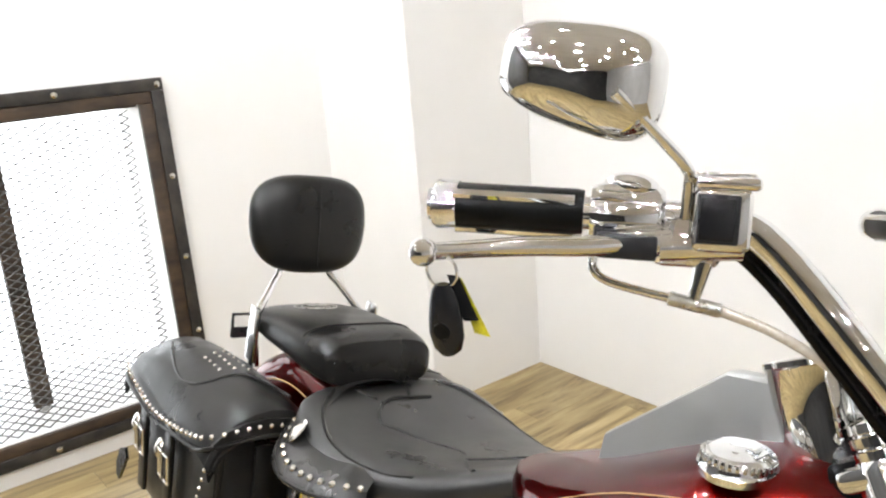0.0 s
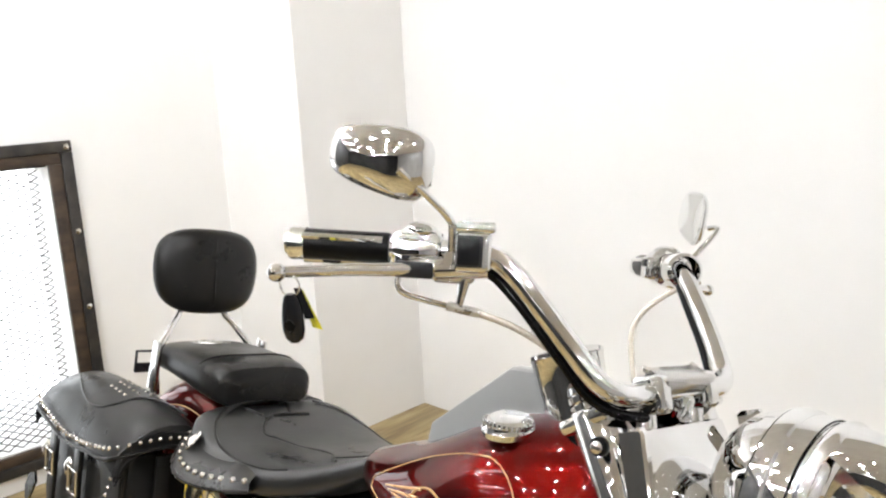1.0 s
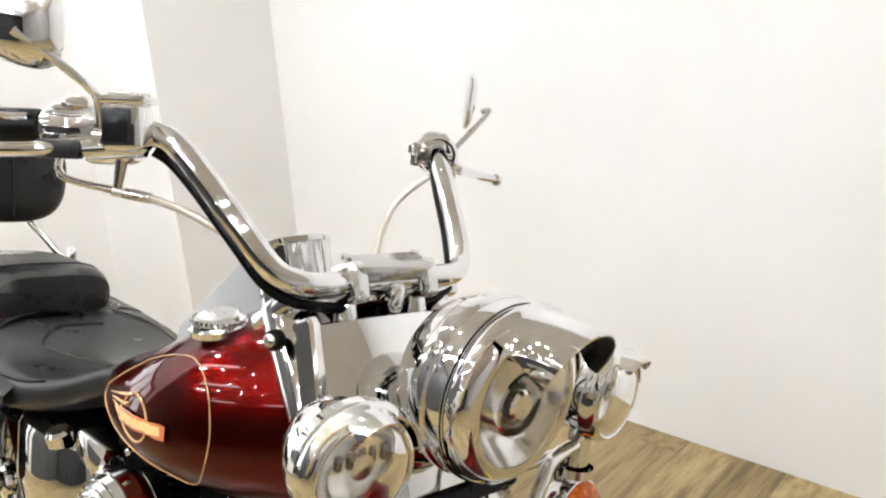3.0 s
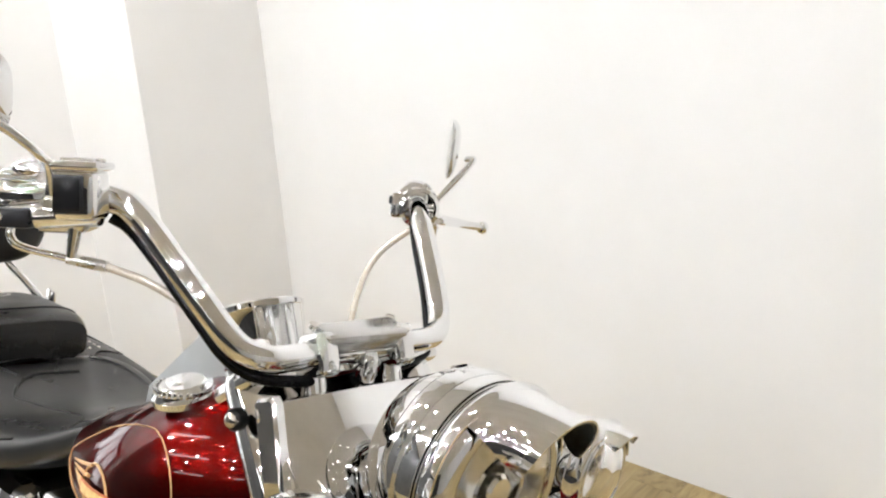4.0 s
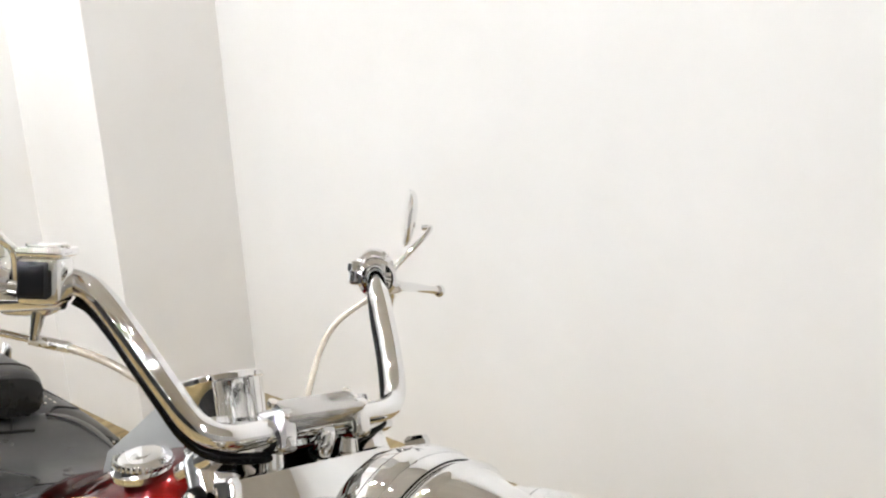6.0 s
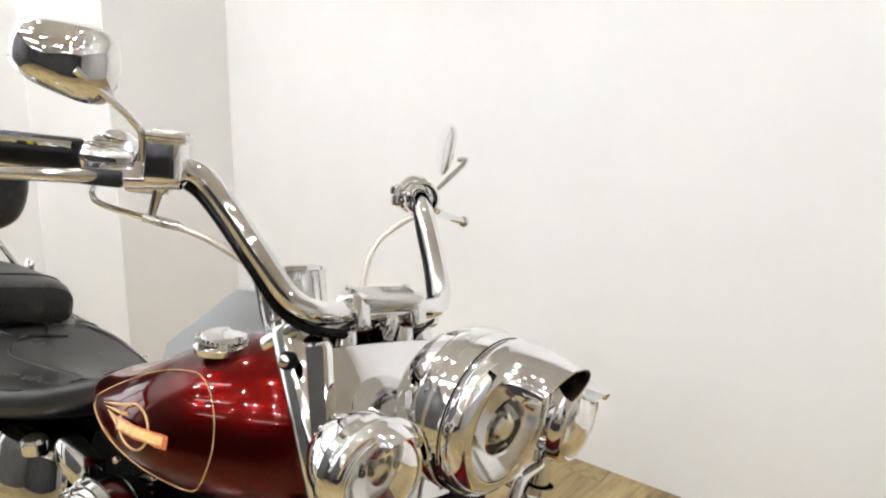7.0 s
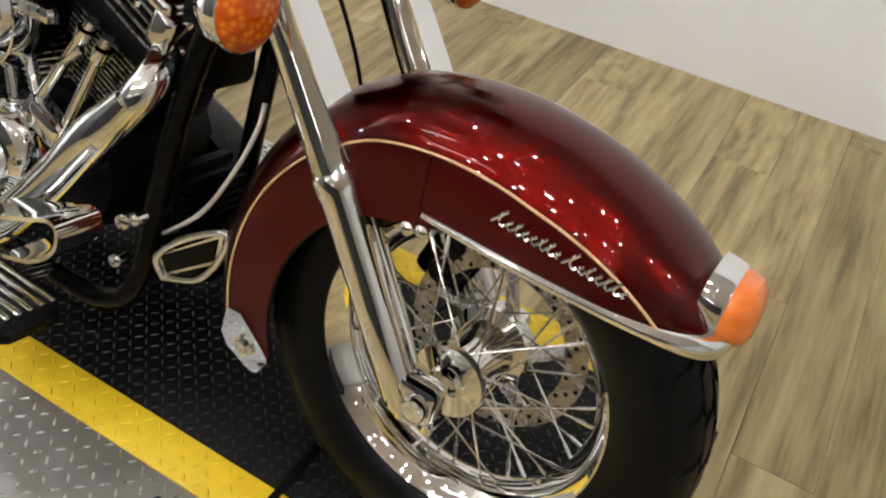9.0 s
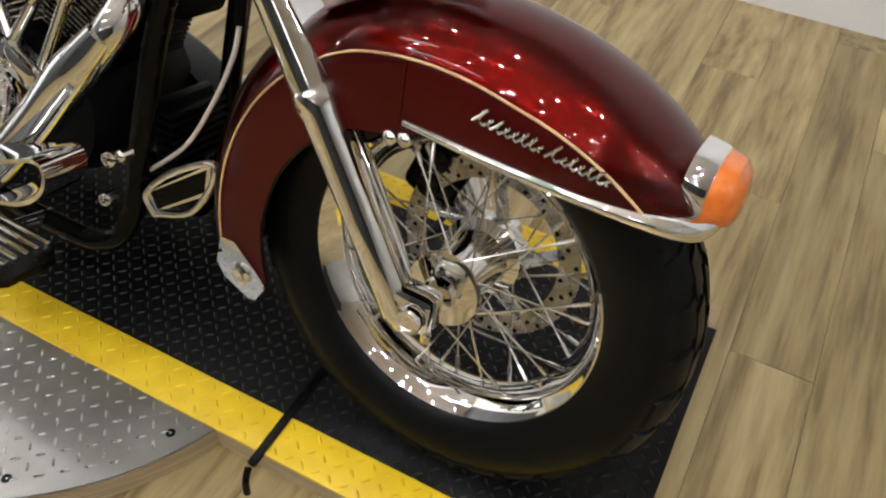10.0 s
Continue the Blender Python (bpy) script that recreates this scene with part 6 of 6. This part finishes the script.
part("clear_hose", tube([(-0.365, -0.045, 0.560), (-0.362, -0.06, 0.520), (-0.384, -0.075, 0.450), (-0.430, -0.082, 0.370), (-0.495, -0.085, 0.308), (-0.54, -0.07, 0.275)], 0.0037, 10), cable_grey, bike, "clear-sleeved cable to the pedals")
part("hose_end", tube([(-0.364, -0.04, 0.625), (-0.365, -0.045, 0.560)], 0.0085, 10, False), black_gloss, bike)

# brake pedal and floorboard
band = smooth_path([(-0.66, 0, 0.330), (-0.60, 0, 0.352), (-0.545, 0, 0.372), (-0.508, 0, 0.386), (-0.492, 0, 0.378), (-0.494, 0, 0.352), (-0.515, 0, 0.325), (-0.550, 0, 0.304), (-0.595, 0, 0.292)], 5)
brows = []
for q, p0 in enumerate(band):
    t2 = (band[min(q + 1, len(band) - 1)] - band[max(q - 1, 0)]).normalized()
    nn = Vector((-t2.z, 0, t2.x)) * 0.003
    y0, y1 = -0.205 + 0.10 * (p0.x + 0.5), -0.272 + 0.10 * (p0.x + 0.5)
    brows.append([(p0.x + nn.x, y0, p0.z + nn.z), (p0.x + nn.x, y1, p0.z + nn.z), (p0.x - nn.x, y1, p0.z - nn.z), (p0.x - nn.x, y0, p0.z - nn.z)])
part("brake_pedal", loft(brows), chrome, bike, "bent chrome brake pedal")
for x, z, r in ((-0.455, 0.345, 0.0115), (-0.47, 0.272, 0.010), (-0.43, 0.36, 0.008)):
    part("pivot_bolt", lathe([(-0.02, r), (0.004, r), (0.006, r * 0.7), (0.0065, 0)], (x - 0.05, -0.155, z), (0.3, -1, 0.2), 14), stud_metal, bike)
board = part("floorboard", loft([[(x, y, 0.200 + 0.02 * (x + 0.75) + o) for x, y in ((-0.555, -0.225), (-0.520, -0.25), (-0.520, -0.325), (-0.545, -0.352), (-0.62, -0.362), (-0.84, -0.352), (-0.87, -0.335), (-0.87, -0.235), (-0.84, -0.222))] for o in (0.0, 0.012)]), black_gloss, bike, "black rider floorboard with bright ribs")
for k in range(7):
    y = -0.236 - 0.0175 * k
    part("rubber_rib", box((-0.70, y, 0.2155), (0.30, 0.011, 0.009), 0.003, Matrix.Rotation(-0.02, 4, "Y")), chrome, board)
part("board_bracket", join(box((-0.62, -0.29, 0.183), (0.05, 0.06, 0.03), 0.008), box((-0.78, -0.29, 0.183), (0.05, 0.06, 0.03), 0.008), tube([(-0.56, -0.33, 0.188), (-0.60, -0.30, 0.172), (-0.70, -0.22, 0.155), (-0.70, -0.12, 0.15)], 0.012, 10)), chrome, board, "chrome board bracket")
lboard = part("floorboard", mirrored(loft([[(x, y - 0.085, 0.200 + 0.02 * (x + 0.75) + o) for x, y in ((-0.555, -0.225), (-0.520, -0.25), (-0.520, -0.325), (-0.545, -0.352), (-0.62, -0.362), (-0.84, -0.352), (-0.87, -0.335), (-0.87, -0.235), (-0.84, -0.222))] for o in (0.0, 0.012)])), chrome, bike, "chrome-edged rider floorboard")
for k in range(7):
    part("rubber_rib", box((-0.70, 0.321 + 0.0175 * k, 0.2155), (0.30, 0.011, 0.009), 0.003, Matrix.Rotation(-0.02, 4, "Y")), satin, lboard)
part("board_bracket", tube([(-0.62, 0.36, 0.195), (-0.64, 0.28, 0.175), (-0.66, 0.13, 0.155)], 0.012, 10), black_gloss, lboard)
part("side_stand", tube([(-0.62, 0.10, 0.16), (-0.64, 0.19, 0.11), (-0.66, 0.30, 0.075)], 0.012, 10), black_gloss, bike, "black side stand")
part("primary_cover", loft([[(-0.84 + 0.29 * k0 * math.cos(a), y, 0.31 + 0.11 * k0 * math.sin(a)) for a in [2 * math.pi * k / 32 for k in range(32)]] for y, k0 in ((0.10, 1.0), (0.17, 1.0), (0.185, 0.95), (0.19, 0.85))]), black_gloss, bike, "black primary cover")

# ---- key fob and tag hanging from the brake lever ----
hang = bike.matrix_world @ (STEER @ Vector((-0.717, -0.456, 1.142)))
fob = tagged(new("key_fob"), "black key fob with a yellow tag on the brake lever", "key fob")
fob.matrix_world = Matrix.Translation(hang) @ Matrix.Rotation(radians(25), 4, "Z")
part("ring", tube([(0.014 * math.cos(a), 0, -0.009 + 0.014 * math.sin(a)) for a in [2 * math.pi * k / 24 for k in range(25)]], 0.0012, 6, False), steel, fob, "split key ring")
rings = []
for z, w2, d2 in ((-0.020, 0.006, 0.005), (-0.024, 0.010, 0.006), (-0.034, 0.013, 0.0075), (-0.05, 0.0155, 0.008), (-0.064, 0.016, 0.008), (-0.076, 0.0125, 0.007), (-0.081, 0.006, 0.005)):
    rings.append([(w2 * math.cos(a), d2 * math.sin(a), z) for a in [2 * math.pi * k / 24 for k in range(24)]])
part("fob_body", loft(rings), bridge_dark, fob, "glossy black fob")
part("button", lathe([(0, 0.0075), (0.0012, 0.007), (0.0014, 0)], (0, -0.0078, -0.058), (0, -1, 0), 20), rubber, fob)
part("tag", loft([[(0.004 + o, 0.012, -0.016), (0.010 + o, 0.012, -0.018), (0.031 + o, 0.016, -0.068), (0.017 + o, 0.016, -0.066)] for o in (0.0, 0.0008)]), yellow_tag, fob, "yellow paper tag")
part("strap", loft([[(0.000 + o, 0.007, -0.014), (0.010 + o, 0.007, -0.014), (0.024 + o, 0.010, -0.052), (0.011 + o, 0.010, -0.054)] for o in (0.0, 0.0012)]), black_plastic, fob, "short black strap")
# ---- floor planks ----
flo = thing("floor", box((3.53, SOUTH / 2, FLOOR - 0.053), (8.64, 0.6 - SOUTH, 0.1)), subfloor, "light brown wood-look vinyl plank floor", "floor", kind="structure")
flo.matrix_world = ROOM
PW, PL = 0.152, 1.22
GRAIN = radians(94.0)
random.seed(5)
near = Vector((-0.2, 0.5))
inv = ROOM.inverted()
spots = []
ca, sa = math.cos(GRAIN), math.sin(GRAIN)
for j in range(-75, 75):
    off = (j * 0.377) % 1.0 * PL
    for i in range(-13, 9):
        u, v = i * PL + off, j * PW
        x, y = u * ca - v * sa, u * sa + v * ca
        p = inv @ Vector((x, y, 0))
        # boards are cut short where they meet the walls
        hi, lo = min(p.y + PL / 2, 0.05), max(p.y - PL / 2, SOUTH - 0.05)
        if -0.68 < p.x < 7.7 and hi - lo > 0.04 and (p.x > -0.05 or p.y < 1.0):
            mid = (hi + lo) / 2 - p.y
            spots.append(((Vector((x, y)) - near).length, x + mid * ca, y + mid * sa, (hi - lo) / PL))
spots.sort()
plank_mesh = mesh_of("plank", box((0, 0, 0), (PL - 0.0008, PW - 0.0008, 0.006), 0.0006, segments=1), wood)
rot = Matrix.Rotation(GRAIN, 4, "Z")
for d, x, y, cut in spots[:290]:
    o = new("plank", plank_mesh)
    o.parent = flo
    o.matrix_parent_inverse = ROOM.inverted()
    o.matrix_basis = Matrix.Translation((x, y, FLOOR - 0.003)) @ rot @ Matrix.Diagonal((cut, 1, 1, 1))
rest = join(*[moved(box((0, 0, 0), (cut * PL - 0.0008, PW - 0.0008, 0.006)), rot.inverted() @ Matrix.Translation((x, y, FLOOR - 0.003)) @ rot) for d, x, y, cut in spots[290:]]) if len(spots) > 290 else None
if rest:
    o = part("far_planks", rest, wood, flo)
    o.matrix_parent_inverse = ROOM.inverted()
    o.matrix_basis = rot
    tagged(o, kind="stuff")
